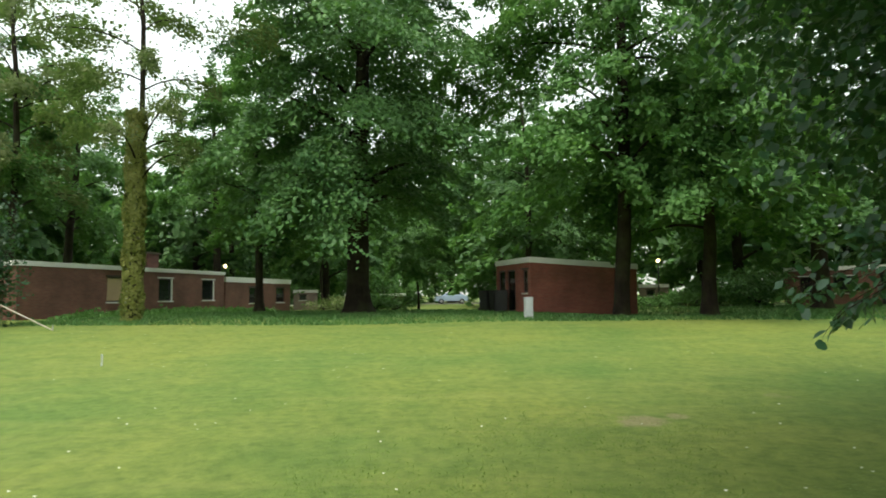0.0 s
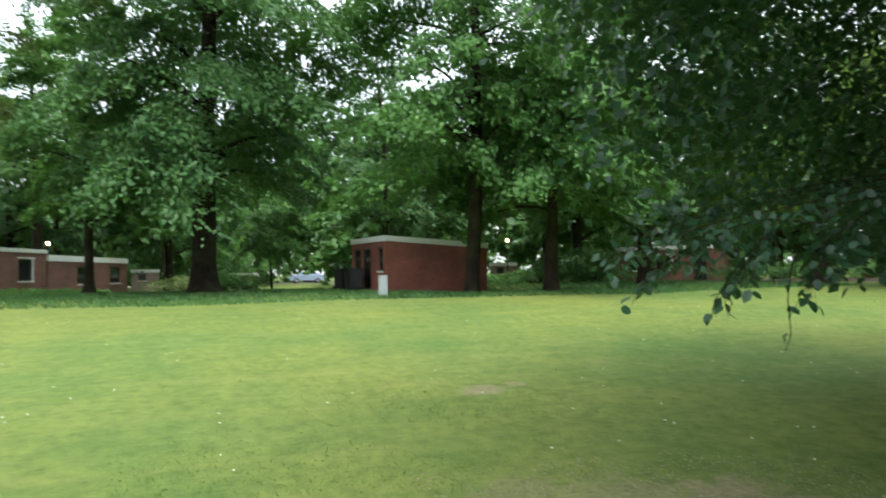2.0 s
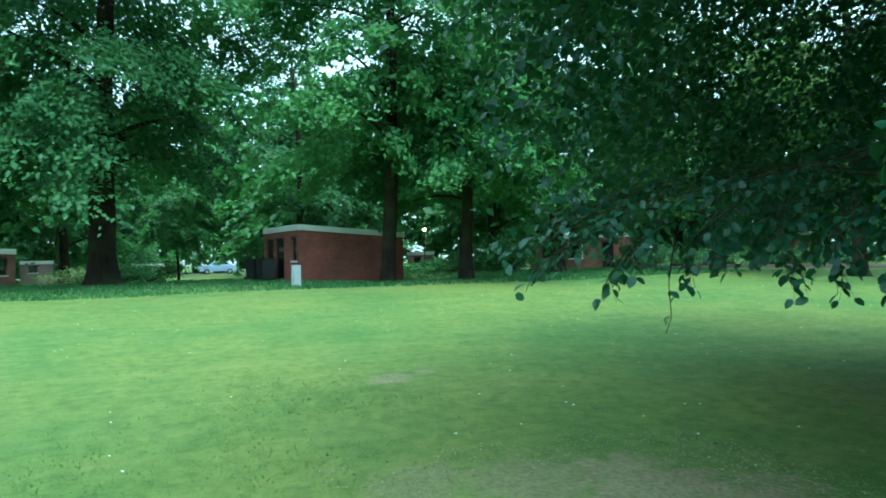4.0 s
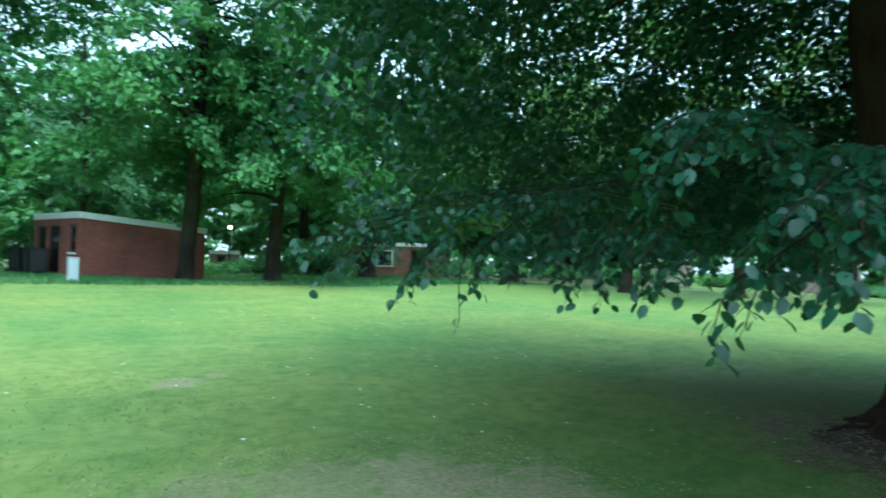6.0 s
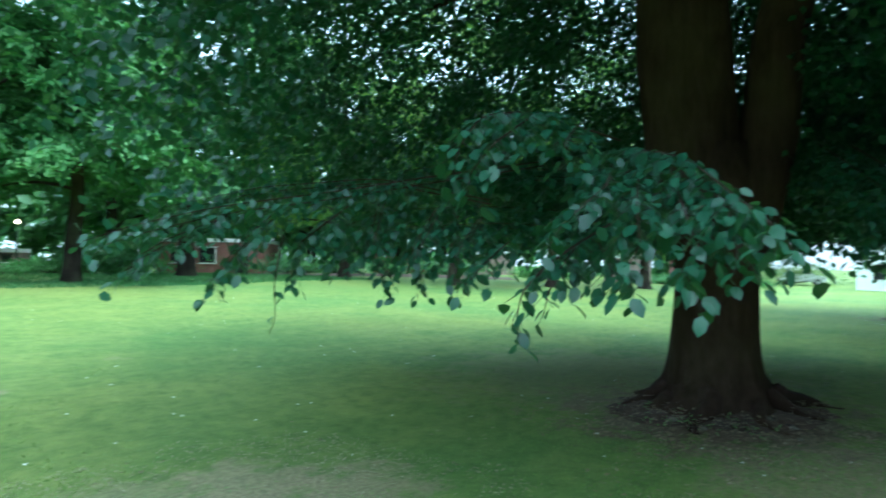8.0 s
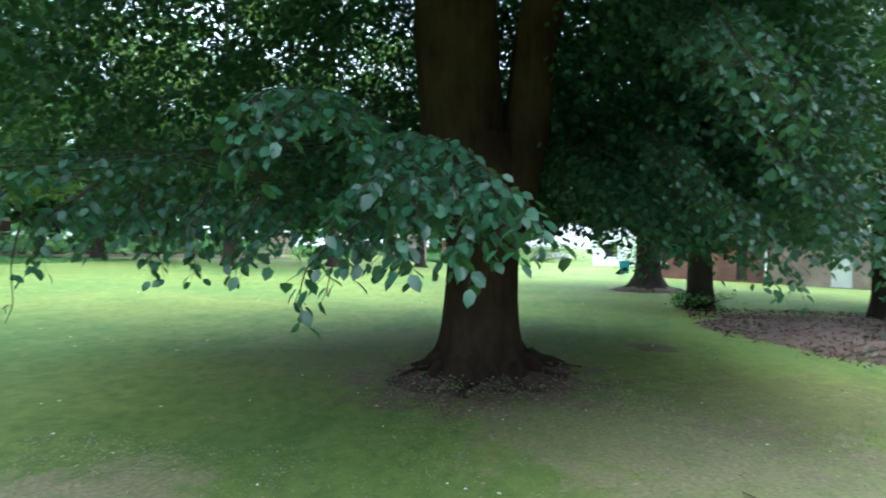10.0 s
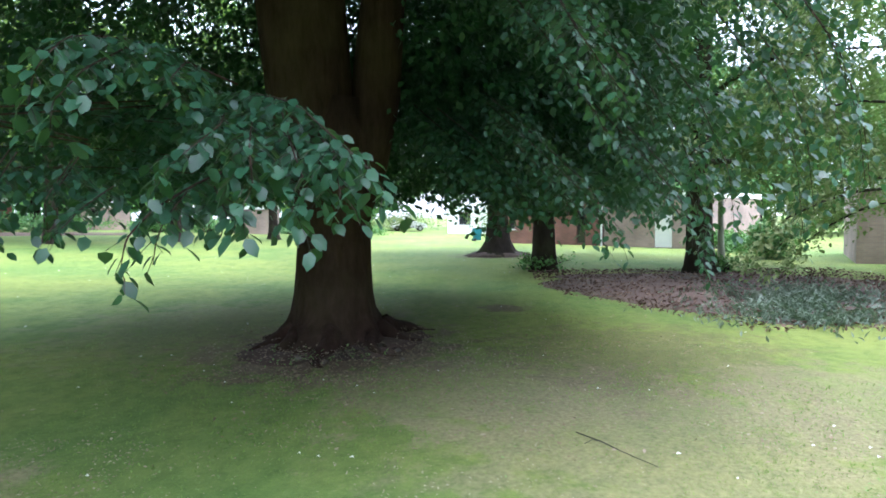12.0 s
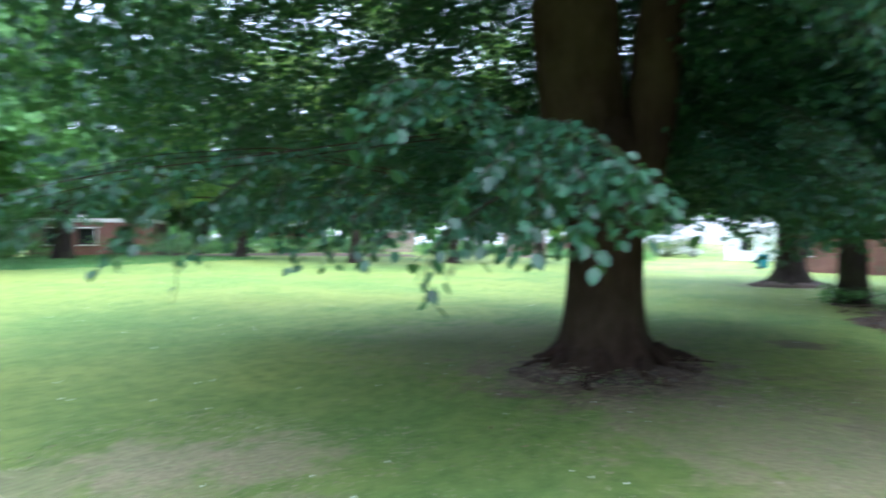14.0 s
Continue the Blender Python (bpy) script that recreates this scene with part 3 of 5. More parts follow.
# boughs that hang before the trunk: lines of points from the stem outwards
FRONT_BOUGHS = [
    [(5.7, 2.16, 2.7), (3.72, 0.95, 2.5), (2.97, 0.39, 2.28), (2.71, 0.12, 2.05), (2.61, -0.05, 1.9), (2.57, -0.13, 1.78)],
    [(3.71, 1.02, 2.39), (2.88, 0.73, 2.16), (2.56, 0.77, 1.99), (2.47, 0.87, 1.86)],
    [(3.29, 0.7, 2.33), (2.66, 0.52, 2.02), (2.53, 0.46, 1.84), (2.52, 0.51, 1.74), (2.52, 0.5, 1.65)],
    [(3.06, 0.48, 2.24), (2.63, 0.29, 1.94), (2.56, 0.21, 1.78), (2.53, 0.3, 1.74), (2.54, 0.24, 1.66)],
    [(3.09, 0.37, 2.24), (2.66, 0.13, 1.97), (2.58, 0.09, 1.81), (2.6, 0.02, 1.73)],
]
LOW_BOUGHS = [
    [(4.52, 1.25, 2.11), (3.04, 0.95, 1.87), (2.56, 0.92, 1.74), (2.42, 0.97, 1.62), (2.4, 0.99, 1.49), (2.41, 0.95, 1.36)],
    [(2.94, 0.94, 1.83), (2.53, 0.86, 1.69), (2.47, 0.87, 1.59), (2.46, 0.88, 1.5)],
    [(3.74, 1.77, 1.91), (2.97, 1.51, 1.75), (2.77, 1.46, 1.67), (2.74, 1.5, 1.62)],
    [(3.17, 0.89, 1.87), (2.64, 0.62, 1.71), (2.58, 0.63, 1.61)],
]
HIGH_BOUGHS = [
    [(4.91, 1.38, 2.79), (3.58, 1.2, 2.64), (2.91, 1.19, 2.59), (2.45, 1.21, 2.48), (2.25, 1.22, 2.29), (2.22, 1.23, 2.13)],
    [(2.92, 1.19, 2.56), (2.43, 1.13, 2.33), (2.26, 1.16, 2.16), (2.27, 1.18, 2.05)],
    [(3.4, 1.12, 2.6), (2.76, 0.92, 2.36), (2.71, 0.85, 2.23)],
]
NORTH_BOUGHS = [
    [(6.01, 2.62, 2.83), (3.83, 2.49, 2.39), (2.99, 2.62, 2.2), (2.29, 3.0, 2.05), (1.85, 3.18, 1.91), (1.63, 3.3, 1.81)],
    [(2.35, 3.08, 2.04), (1.97, 3.11, 1.88), (1.83, 3.2, 1.77), (1.77, 3.22, 1.7)],
    [(3.07, 2.69, 2.15), (2.72, 2.78, 1.89), (2.69, 2.8, 1.66)],
    [(2.56, 2.91, 2.05), (2.33, 2.97, 1.83), (2.2, 3.07, 1.58)],
    [(3.28, 2.6, 2.17), (3.09, 2.53, 1.87), (3.17, 2.43, 1.62)],
    [(3.53, 2.27, 2.14), (3.21, 2.23, 1.84), (3.23, 2.19, 1.62)],
    [(3.7, 2.01, 2.07), (3.3, 1.92, 1.81), (3.3, 1.91, 1.62)],
    [(4.94, 2.64, 2.32), (3.86, 3.1, 2.43), (3.06, 3.64, 2.3), (2.5, 3.94, 2.12)],
]
BARE_SHOOT = [[(2.56, 2.78, 1.92), (2.49, 2.78, 1.61), (2.49, 2.76, 1.39), (2.46, 2.78, 1.29)]]
SOUTH_BOUGHS = [
    [(5.94, -0.91, 3.88), (4.43, -1.12, 2.93), (4.18, -1.28, 2.55), (4.19, -1.45, 2.28)],
    [(4.93, -1.28, 3.6), (3.79, -1.34, 2.82), (3.71, -1.53, 2.52)],
    [(7.21, -0.73, 3.04), (5.27, -1.14, 2.24), (4.74, -1.43, 1.84), (4.68, -1.68, 1.48)],
    [(6.11, -1.75, 2.82), (4.81, -1.93, 2.1), (4.56, -2.11, 1.78), (4.52, -2.2, 1.44)],
    [(5.85, -2.23, 3.4), (5.01, -2.39, 2.61), (4.81, -2.54, 2.05), (4.8, -2.59, 1.6)],
    [(5.56, -2.79, 3.71), (4.74, -2.93, 2.81), (4.56, -3.01, 2.23), (4.56, -3.07, 1.69)],
    [(4.93, -2.96, 3.65), (4.05, -2.91, 2.8), (3.96, -3.04, 2.27), (3.96, -3.09, 1.87)],
]
INNER_BOUGHS = [
    [(7.59, 1.37, 2.44), (6.24, 2.3, 2.33), (5.26, 2.88, 2.34), (4.54, 3.55, 2.27), (4.06, 3.8, 2.06)],
    [(7.45, 1.75, 2.78), (6.1, 2.51, 2.71), (5.28, 3.14, 2.7), (4.67, 3.65, 2.55)],
    [(8.21, -0.01, 3.09), (6.99, -0.53, 2.49), (6.42, -0.82, 2.07), (6.22, -0.98, 1.77)],
]
Cs, Ds, Ns, Ls, tw, wood, inside = [], [], [], [], [], [], []
# boughs, side-twig length, twig spacing, leaf spacing, leaf length, copies beside each other
for boughs, width, step, inner, leaf, copies in ((FRONT_BOUGHS, 0.24, 0.032, 0.036, 0.086, 1), (LOW_BOUGHS, 0.17, 0.05, 0.04, 0.085, 1), (HIGH_BOUGHS, 0.18, 0.03, 0.036, 0.084, 1),
                                                 (NORTH_BOUGHS, 0.24, 0.045, 0.045, 0.078, 2), (BARE_SHOOT, 0.04, 0.16, 0.02, 0.06, 1), (SOUTH_BOUGHS, 0.30, 0.055, 0.05, 0.07, 3), (INNER_BOUGHS, 0.62, 0.045, 0.055, 0.09, 3)):
    for path in boughs:
        for k in range(copies):
            line = np.asarray(path) + (0 if k == 0 else 1) * rng.normal(0, 0.16 if boughs in (INNER_BOUGHS, SOUTH_BOUGHS) else 0.05, 3)
            s = np.linspace(0, 1, len(line))
            fine = np.stack([np.interp(np.linspace(0, 1, 40), s, line[:, i]) for i in range(3)], 1)
            for _ in range(3):
                fine[1:-1] = (fine[:-2] + fine[1:-1] + fine[2:]) / 3
            r = 0.003 if boughs is SOUTH_BOUGHS else 0.007 if np.linalg.norm(line[0] - line[-1]) > 1.8 else 0.003
            wood.append(tube(fine, r * (1 - np.linspace(0, 1, 40)) ** 1.4 + 0.002, 6))
            long_one = np.linalg.norm(line[0] - line[-1]) > 2.0 and boughs is not INNER_BOUGHS
            C, D, N, L, t = spray(rng, fine, width, leaf, step, inner, 0.45, 0.5 if long_one and boughs is not SOUTH_BOUGHS else 0.08)
            if boughs is INNER_BOUGHS:
                inside.append((C, unit(D), N, L))
                continue
            Cs.append(C), Ds.append(D), Ns.append(N), Ls.append(L)
            tw += t
C, D, N, L = np.vstack(Cs), np.vstack(Ds), np.vstack(Ns), np.concatenate(Ls)
v, f = leaf_ovals(C, D, N, L, L * 0.66)
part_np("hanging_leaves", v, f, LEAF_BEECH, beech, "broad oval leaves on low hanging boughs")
v, f = merged([tube(t, [0.0018, 0.0014, 0.001], 4) for t in tw])
tagged(part_np("twig_growth", v, f, TWIG, beech), kind="stuff")

# the rest of the crown: flat drooping sprays over a dome, open on the side of its low boughs
patterns = []
for k in range(14):
    ln = 1.3 + 0.7 * rng.random()
    line = bezier((-ln, 0, 0.35 + 0.2 * rng.random()), (-ln * 0.4, rng.normal(0, 0.12), 0.42), (0, 0, 0), 6)
    C, D, N, L, t = spray(rng, line, 0.55, 0.105, 0.135, 0.085, 0.45, 0.05)
    patterns.append((C, unit(D), unit(N), L))
Cs, Ds, Ns, Ls = [list(q) for q in zip(*inside)]
tips = []
while len(tips) < 8500:
    az = rng.random() * 2 * math.pi
    h = 1.75 + 14.8 * rng.random() ** 1.4
    R = float(np.interp(h, [1.7, 3, 5, 8, 11, 14, 17], [6.3, 7.0, 7.5, 7.4, 6.4, 4.6, 2.0])) * (1 + 0.07 * math.sin(az * 5) + 0.05 * math.sin(az * 9 + 2)) * (1 - (0.22 if h < 4.5 else 0.08) * max(0.0, -math.sin(az)) ** 1.5)
    # extra unseen overhang to the north-west, added to shade the leaves below it
    if h > 5:
        R *= 1 + 0.24 * max(0.0, math.cos(az - 2.55)) ** 0.8
    r = R * (1 - 0.62 * rng.random() ** 1.6)
    tip = T + np.array([math.cos(az) * r, math.sin(az) * r, h])
    ex, ey = tip[0] + 0.2, tip[1] + 0.4
    d = math.hypot(ex, ey)
    bearing = math.degrees(math.atan2(ex, ey))
    slope = (h - 1.75) / d
    # the open side: below the overhanging roof only the low boughs hang
    reach = 5.0 + 3.8 * float(smooth01((bearing - 26) / 14)) - 2.6 * float(smooth01((bearing - 92) / 14))
    if slope < (0.56 if d > 4 else 0.75) and d < reach:
        continue
    if (h < 3.3 and r < 2.4) or (h > 8 and rng.random() < 0.35):
        continue
    # clear under the skirt
    if slope < 0.035 + 0.02 * math.sin(bearing * 0.5) - 0.04 * float(smooth01((bearing - 93) / 4)):
        continue
    # window to the light beside the stems
    if 0.2 < slope < 0.5 and 66 < bearing < 73 and rng.random() < 0.3:
        continue
    # clumps and gaps on the far side
    if d > 8 and slope < 0.6 and noise.noise(Vector(tip) * 0.75) < (-0.1 if bearing < 66 and slope < 0.3 else -0.36):
        continue
    if bearing > 110 and d < 9.5 and slope < 0.5 and rng.random() < 0.5:
        continue
    # thin towards the light on the south side
    if bearing > 100 and slope < 0.5 and rng.random() < 0.35:
        continue
    tips.append((tip, az))
for tip, az in tips:
    C, D, N, L = patterns[int(rng.integers(0, 14))]
    M = np.array((Matrix.Rotation(az + rng.normal(0, 0.35), 3, "Z") @ Matrix.Rotation(rng.normal(0.1, 0.2), 3, "Y") @ Matrix.Rotation(rng.normal(0, 0.2), 3, "X")))
    Cs.append(C @ M.T + tip), Ds.append(D @ M.T), Ns.append(N @ M.T), Ls.append(L * (2.1 if tip[2] > 8 else 1.0))
for k in range(0, len(tips), 150):
    tip, az = tips[k]
    if tip[2] > 5.5:
        hh = min(max(tip[2] - 1.0 - 2.5 * rng.random(), 6.2), 11)
        a = tip - np.array([math.cos(az), math.sin(az), -0.3])
        wood.append(tube(bezier(T + [0, 0.2 * hh / 5, hh], (T + [0, 0, hh] + tip) / 2 + np.array([0, 0, 0.8]), a, 7), np.linspace(0.09, 0.012, 7), 6))
C, D, N, L = np.vstack(Cs), np.vstack(Ds), np.vstack(Ns), np.concatenate(Ls)
v, f = leaf_quads(C + D * L[:, None] * 0.5, D, N, L * 1.1, L * 0.78, 0.06)
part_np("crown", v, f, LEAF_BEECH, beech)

for v, f in wood:
    part_np("limb", v, f, BARK_BEECH, beech, smooth=True)


# ---------------------------------------------------------------- brick houses
def wall_with_holes(length, height, thick, holes):
    """One wall with openings through it; holes are (x0, x1, z0, z1). The outer face lies at y = 0, the wall goes to +y."""
    cx = sorted({0.0, length, *(h[0] for h in holes), *(h[1] for h in holes)})
    cz = sorted({0.0, height, *(max(h[2], 0.0) for h in holes), *(h[3] for h in holes)})
    solid = [[not any(h[0] <= (cx[i] + cx[i + 1]) / 2 <= h[1] and h[2] <= (cz[j] + cz[j + 1]) / 2 <= h[3] for h in holes) for j in range(len(cz) - 1)] for i in range(len(cx) - 1)]
    bm = bmesh.new()
    made = {}

    def corner(i, j, k):
        if (i, j, k) not in made:
            made[i, j, k] = bm.verts.new((cx[i], k * thick, cz[j]))
        return made[i, j, k]

    def is_solid(i, j):
        return 0 <= i < len(cx) - 1 and 0 <= j < len(cz) - 1 and solid[i][j]

    for i in range(len(cx) - 1):
        for j in range(len(cz) - 1):
            if not solid[i][j]:
                continue
            for k in (0, 1):
                bm.faces.new([corner(i, j, k), corner(i + 1, j, k), corner(i + 1, j + 1, k), corner(i, j + 1, k)])
            for (di, dj), (p, q) in (((-1, 0), ((i, j), (i, j + 1))), ((1, 0), ((i + 1, j), (i + 1, j + 1))), ((0, -1), ((i, j), (i + 1, j))), ((0, 1), ((i, j + 1), (i + 1, j + 1)))):
                if not is_solid(i + di, j + dj):
                    bm.faces.new([corner(*p, 0), corner(*q, 0), corner(*q, 1), corner(*p, 1)])
    bmesh.ops.recalc_face_normals(bm, faces=bm.faces)
    return bm


def house(name, ax, ay, bx, by, depth, height, brick, label, front=(), end=(), z=None, fascia=0.2, base=0.3, category="house", blinds=()):
    """A flat-roofed brick house; its front runs from a to b and its body lies to the left of that line."""
    length = math.hypot(bx - ax, by - ay)
    yaw = math.degrees(math.atan2(by - ay, bx - ax))
    zz = (min(ground_z(ax, ay), ground_z(bx, by)) if z is None else z)
    root = empty(name, pose(ax, ay, zz - base, 0, 0, yaw), label, category)
    H, t = height + base, 0.25
    sides = [(pose(0, 0, 0), length, [h for h in front]), (pose(0, depth, 0, 0, 0, -90), depth, [h for h in end]),
             (pose(length, 0, 0, 0, 0, 90), depth, []), (pose(length, depth, 0, 0, 0, 180), length, [])]
    for k, (m, ln, openings) in enumerate(sides):
        inset = 0.0 if k in (0, 3) else t + 0.002
        holes = [(x0 - inset, x1 - inset, z0 + base, z1 + base) for x0, x1, z0, z1, kind in openings]
        wl = part("wall", wall_with_holes(ln - 2 * inset, H, t, holes), brick, root)
        wl.matrix_basis = m @ pose(inset, 0, 0)
        for j, (x0, x1, z0, z1, kind) in enumerate(openings):
            opening(kind, x0 - inset, x1 - inset, z0 + base, z1 + base, wl)
    part("roof", box(0.02, length - 0.02, 0.02, depth - 0.02, H - 0.12, H + 0.03), GREY_ROOF, root)
    part("floor", box(t, length - t, t, depth - t, base - 0.1, base), DARK_FRAME, root)
    o = 0.05
    bm = bmesh.new()
    add_box(bm, -o, length + o, -o, 0.06, H - fascia, H + 0.06)
    add_box(bm, -o, length + o, depth - 0.06, depth + o, H - fascia, H + 0.06)
    add_box(bm, -o, 0.06, 0.062, depth - 0.062, H - fascia, H + 0.06)
    add_box(bm, length - 0.06, length + o, 0.062, depth - 0.062, H - fascia, H + 0.06)
    part("fascia", bm, WHITE, root, "white painted roof edge")
    return root


def opening(kind, x0, x1, z0, z1, wall_ob):
    if kind == "door":
        d = part("door", box(x0, x1, 0.08, 0.13, z0, z1), WHITE, wall_ob, "white door")
        part("handle", box(x1 - 0.12, x1 - 0.08, 0.05, 0.08, z0 + 1.0, z0 + 1.12), STEEL, d)
        return
    dark = kind in ("glass_door", "dark")
    frame_mat = DARK_FRAME if dark or kind in ("window", "blind") else WHITE
    bm, w = bmesh.new(), 0.07
    add_box(bm, x0, x0 + w, 0.06, 0.14, z0, z1)
    add_box(bm, x1 - w, x1, 0.06, 0.14, z0, z1)
    add_box(bm, x0 + w, x1 - w, 0.06, 0.14, z0, z0 + w)
    add_box(bm, x0 + w, x1 - w, 0.06, 0.14, z1 - w, z1)
    win = part("door" if kind == "glass_door" else "window", bm, frame_mat, wall_ob)
    part("pane", box(x0 + w, x1 - w, 0.09, 0.10, z0 + w, z1 - w), GLASS, win)
    if kind != "glass_door":
        part("sill", box(x0 - 0.06, x1 + 0.06, -0.06, 0.058, z0 - 0.07, z0 - 0.002, 0.01), WHITE, wall_ob, "white window sill")
        part("lintel", box(x0 - 0.1, x1 + 0.1, -0.03, 0.05, z1 + 0.002, z1 + 0.07), WHITE if kind == "window" else DARK_FRAME, wall_ob)
    # white strip on one side only, its colour standing in for the lit reveal
    if kind in ("window", "blind"):
        part("jamb", box(x1 - 0.09, x1 - 0.002, -0.004, 0.056, z0 + 0.002, z1 - 0.03), WHITE, wall_ob, "white strip for the lit side of the window reveal")
    if kind == "blind":
        part("blind", box(x0 + w, x1 - w, 0.07, 0.085, z0 + w, z1 - w), BLIND, win, "drawn tan blind")


# red hut across the lawn: its long side faces the lawn
hut = house("brick_hut", 4.44, 28.41, 9.95, 29.88, 4.2, 2.56, BRICK_RED, "flat-roofed red brick hut with a white roof edge",
      end=((4.2 - 0.85, 4.2 - 0.3, 0.95, 2.05, "dark"), (4.2 - 2.75, 4.2 - 1.75, 0.05, 2.1, "glass_door"), (4.2 - 3.9, 4.2 - 3.0, 0.05, 2.1, "glass_door")), z=0.92, base=0.5)
# its roof and footing fall towards the far end
for ob in hut.children_recursive:
    m = ob.matrix_basis if ob.parent is hut else ob.parent.matrix_basis @ ob.matrix_basis if ob.parent.parent is hut else ob.parent.parent.matrix_basis @ ob.parent.matrix_basis @ ob.matrix_basis
    for q in ob.data.vertices:
        q.co.z -= 0.055 * (m @ q.co).x
# long brick row on the far side
house("brick_row_house", -17.5, 26.3, -13.66, 41.36, 6.5, 2.55, BRICK_BROWN, "long flat-roofed brown brick row house",
      front=((5.1, 6.5, 0.78, 2.05, "blind"), (9.0, 10.2, 0.78, 2.05, "window"), (13.1, 14.4, 0.78, 2.05, "window")), z=0.85, base=0.5, fascia=0.16)
house("brick_row_house", -13.58, 41.45, -11.4, 51.3, 6.0, 2.5, BRICK_BROWN, "lower end of the brown brick row house",
      front=((3.2, 4.3, 0.75, 1.9, "dark"), (7.5, 9.0, 0.75, 1.9, "dark")), z=0.6, base=0.4, fascia=0.3)
# east side houses
house("pale_brick_house", 34.6, -8.25, 30.6, -12.6, 7.0, 2.75, BRICK_PALE, "pale brick house wall with a white door", front=((2.95, 3.9, 0.02, 2.1, "door"),), z=0.0)
house("brown_brick_house", 40.3, -2.5, 34.72, -8.12, 7.0, 2.75, BRICK_BROWN, "brown brick house with a white framed window",
      front=((1.2, 1.7, 0.9, 2.0, "dark"), (3.4, 4.7, 0.95, 2.1, "window"), (6.3, 6.9, 0.1, 2.1, "glass_door")), z=0.0)
house("pale_brick_house", 21.2, -13.7, 18.7, -18.5, 6.0, 2.7, BRICK_PALE, "pale brick house behind the mulch bed", front=((1.5, 2.6, 0.9, 2.0, "window"),), z=0.0)
drain = empty("drainpipe", pose(34.45, -8.08, 0.0), "white drainpipe on a brick house corner", "pipe")
part("pipe", rod(0.06, 0.06, 0.0, 2.6, 12), WHITE, drain)
for zz in (0.6, 1.9):
    part("bracket", rod(0.08, 0.08, zz, zz + 0.05, 12), STEEL, drain)
# north-east houses beyond the lawn
nx0, ny0 = polar(30.2, 49)
nx1, ny1 = polar(39.0, 47)
house("brown_brick_house", nx0, ny0, nx1, ny1, 6.0, 2.6, BRICK_BROWN, "brown brick house with white trim beyond the lawn",
      front=((1.0, 2.0, 0.9, 2.0, "window"), (3.0, 4.2, 0.9, 2.0, "window"), (5.6, 6.5, 0.1, 2.1, "dark")), z=0.75)
for b0, b1, d, hh, mat_, lab in ((58.0, 61.5, 52, 1.9, BRICK_PALE, "low pale brick garage beyond the lawn"), (69.5, 73.5, 50, 2.2, BRICK_PALE, "pale brick garage with white roof edge"),
                                 (75.0, 79.0, 54, 2.3, BRICK_BROWN, "brown brick garage beyond the lawn"), (48.5, 53.5, 54, 2.3, BRICK_RED, "red brick garage beyond the lawn"),
                                 (19.0, 21.4, 50, 1.75, BRICK_PALE, "small pale shed with a white roof edge"), (-11.9, -9.8, 57, 1.7, BRICK_PALE, "small pale shed behind the row"),
                                 (-7.4, -6.0, 52, 1.35, BRICK_PALE, "low pale shed with a white top"), (-4.2, -1.8, 60, 1.3, BRICK_BROWN, "low brown shed with a white top")):
    house("garage", *polar(b0, d), *polar(b1, d), 4.0, hh, mat_, lab, front=((0.5, 1.1, hh - 0.85, hh - 0.35, "dark"),), category="garage", base=0.25)
house("white_house", *polar(88.6, 63), *polar(92.6, 62), 5.0, 3.0, WHITE, "bright white rendered house wall in the distance", front=((1.2, 2.4, 0.9, 2.1, "dark"),), z=0.0)

# chimney on the brick row
chim = empty("chimney", pose(-16.5, 36.4, 3.4, 0, 0, 75), "dark brick chimney on the flat roof", "chimney")
part("stack", box(-0.5, 0.5, -0.35, 0.35, 0.0, 0.95, 0.02), BRICK_BROWN, chim)
part("cap", box(-0.58, 0.58, -0.43, 0.43, 0.952, 1.05, 0.02), STONE, chim)


# ---------------------------------------------------------------- beds, mound, path
def blob_mesh(outline, z_in, seed, step=0.35):
    """A raised bed inside an outline, thinning out to its edge."""
    rng = np.random.default_rng(seed)
    o = np.asarray(outline, float)
    c = o.mean(0)
    k = np.linspace(0, len(o), 90, endpoint=False)
    i = k.astype(int)
    t = (k - i)[:, None]
    ring = o[i % len(o)] * (1 - t) + o[(i + 1) % len(o)] * t
    for _ in range(4):
        ring = (np.roll(ring, 1, 0) + ring * 2 + np.roll(ring, -1, 0)) / 4
    ring += rng.normal(0, 0.06, ring.shape)
    rings = [np.linspace(0.02, 1.0, 14)][0]
    verts, faces = [], []
    for a, q in enumerate(rings):
        p = c + (ring - c) * q
        h = z_in * (1 - q ** 2.2) + 0.05 * np.array([noise.noise((x * 1.3, y * 1.3, seed)) for x, y in p]) * (q < 0.99) - (0.04 if q > 0.99 else 0)
        verts.append(np.column_stack([p, terrain(p[:, 0], p[:, 1]) + h]))
    n = len(ring)
    for a in range(len(rings) - 1):
        for j in range(n):
            faces.append((a * n + j, a * n + (j + 1) % n, (a + 1) * n + (j + 1) % n, (a + 1) * n + j))
    faces.append(tuple(range(n)))
    return np.vstack(verts), faces


BED = [(15.2, -2.0), (12.8, -3.0), (10.6, -4.1), (8.9, -5.3), (8.4, -7.0), (10.0, -11.0), (14.0, -12.5), (17.5, -10.0), (19.3, -6.5), (18.6, -3.3)]
v, f = blob_mesh(BED, 0.07, 4)
tagged(part_np("mulch_bed", v, f, SOIL, None, smooth=True), "planting bed covered in brown bark mulch", "bed", kind="structure")
ring = [(BEECH_X - 0.35 + 1.2 * math.cos(a) * (1 + 0.16 * math.sin(3 * a)), BEECH_Y - 0.08 + 1.2 * math.sin(a) * (1 + 0.16 * math.cos(2 * a + 1))) for a in np.linspace(0, 2 * math.pi, 14, endpoint=False)]
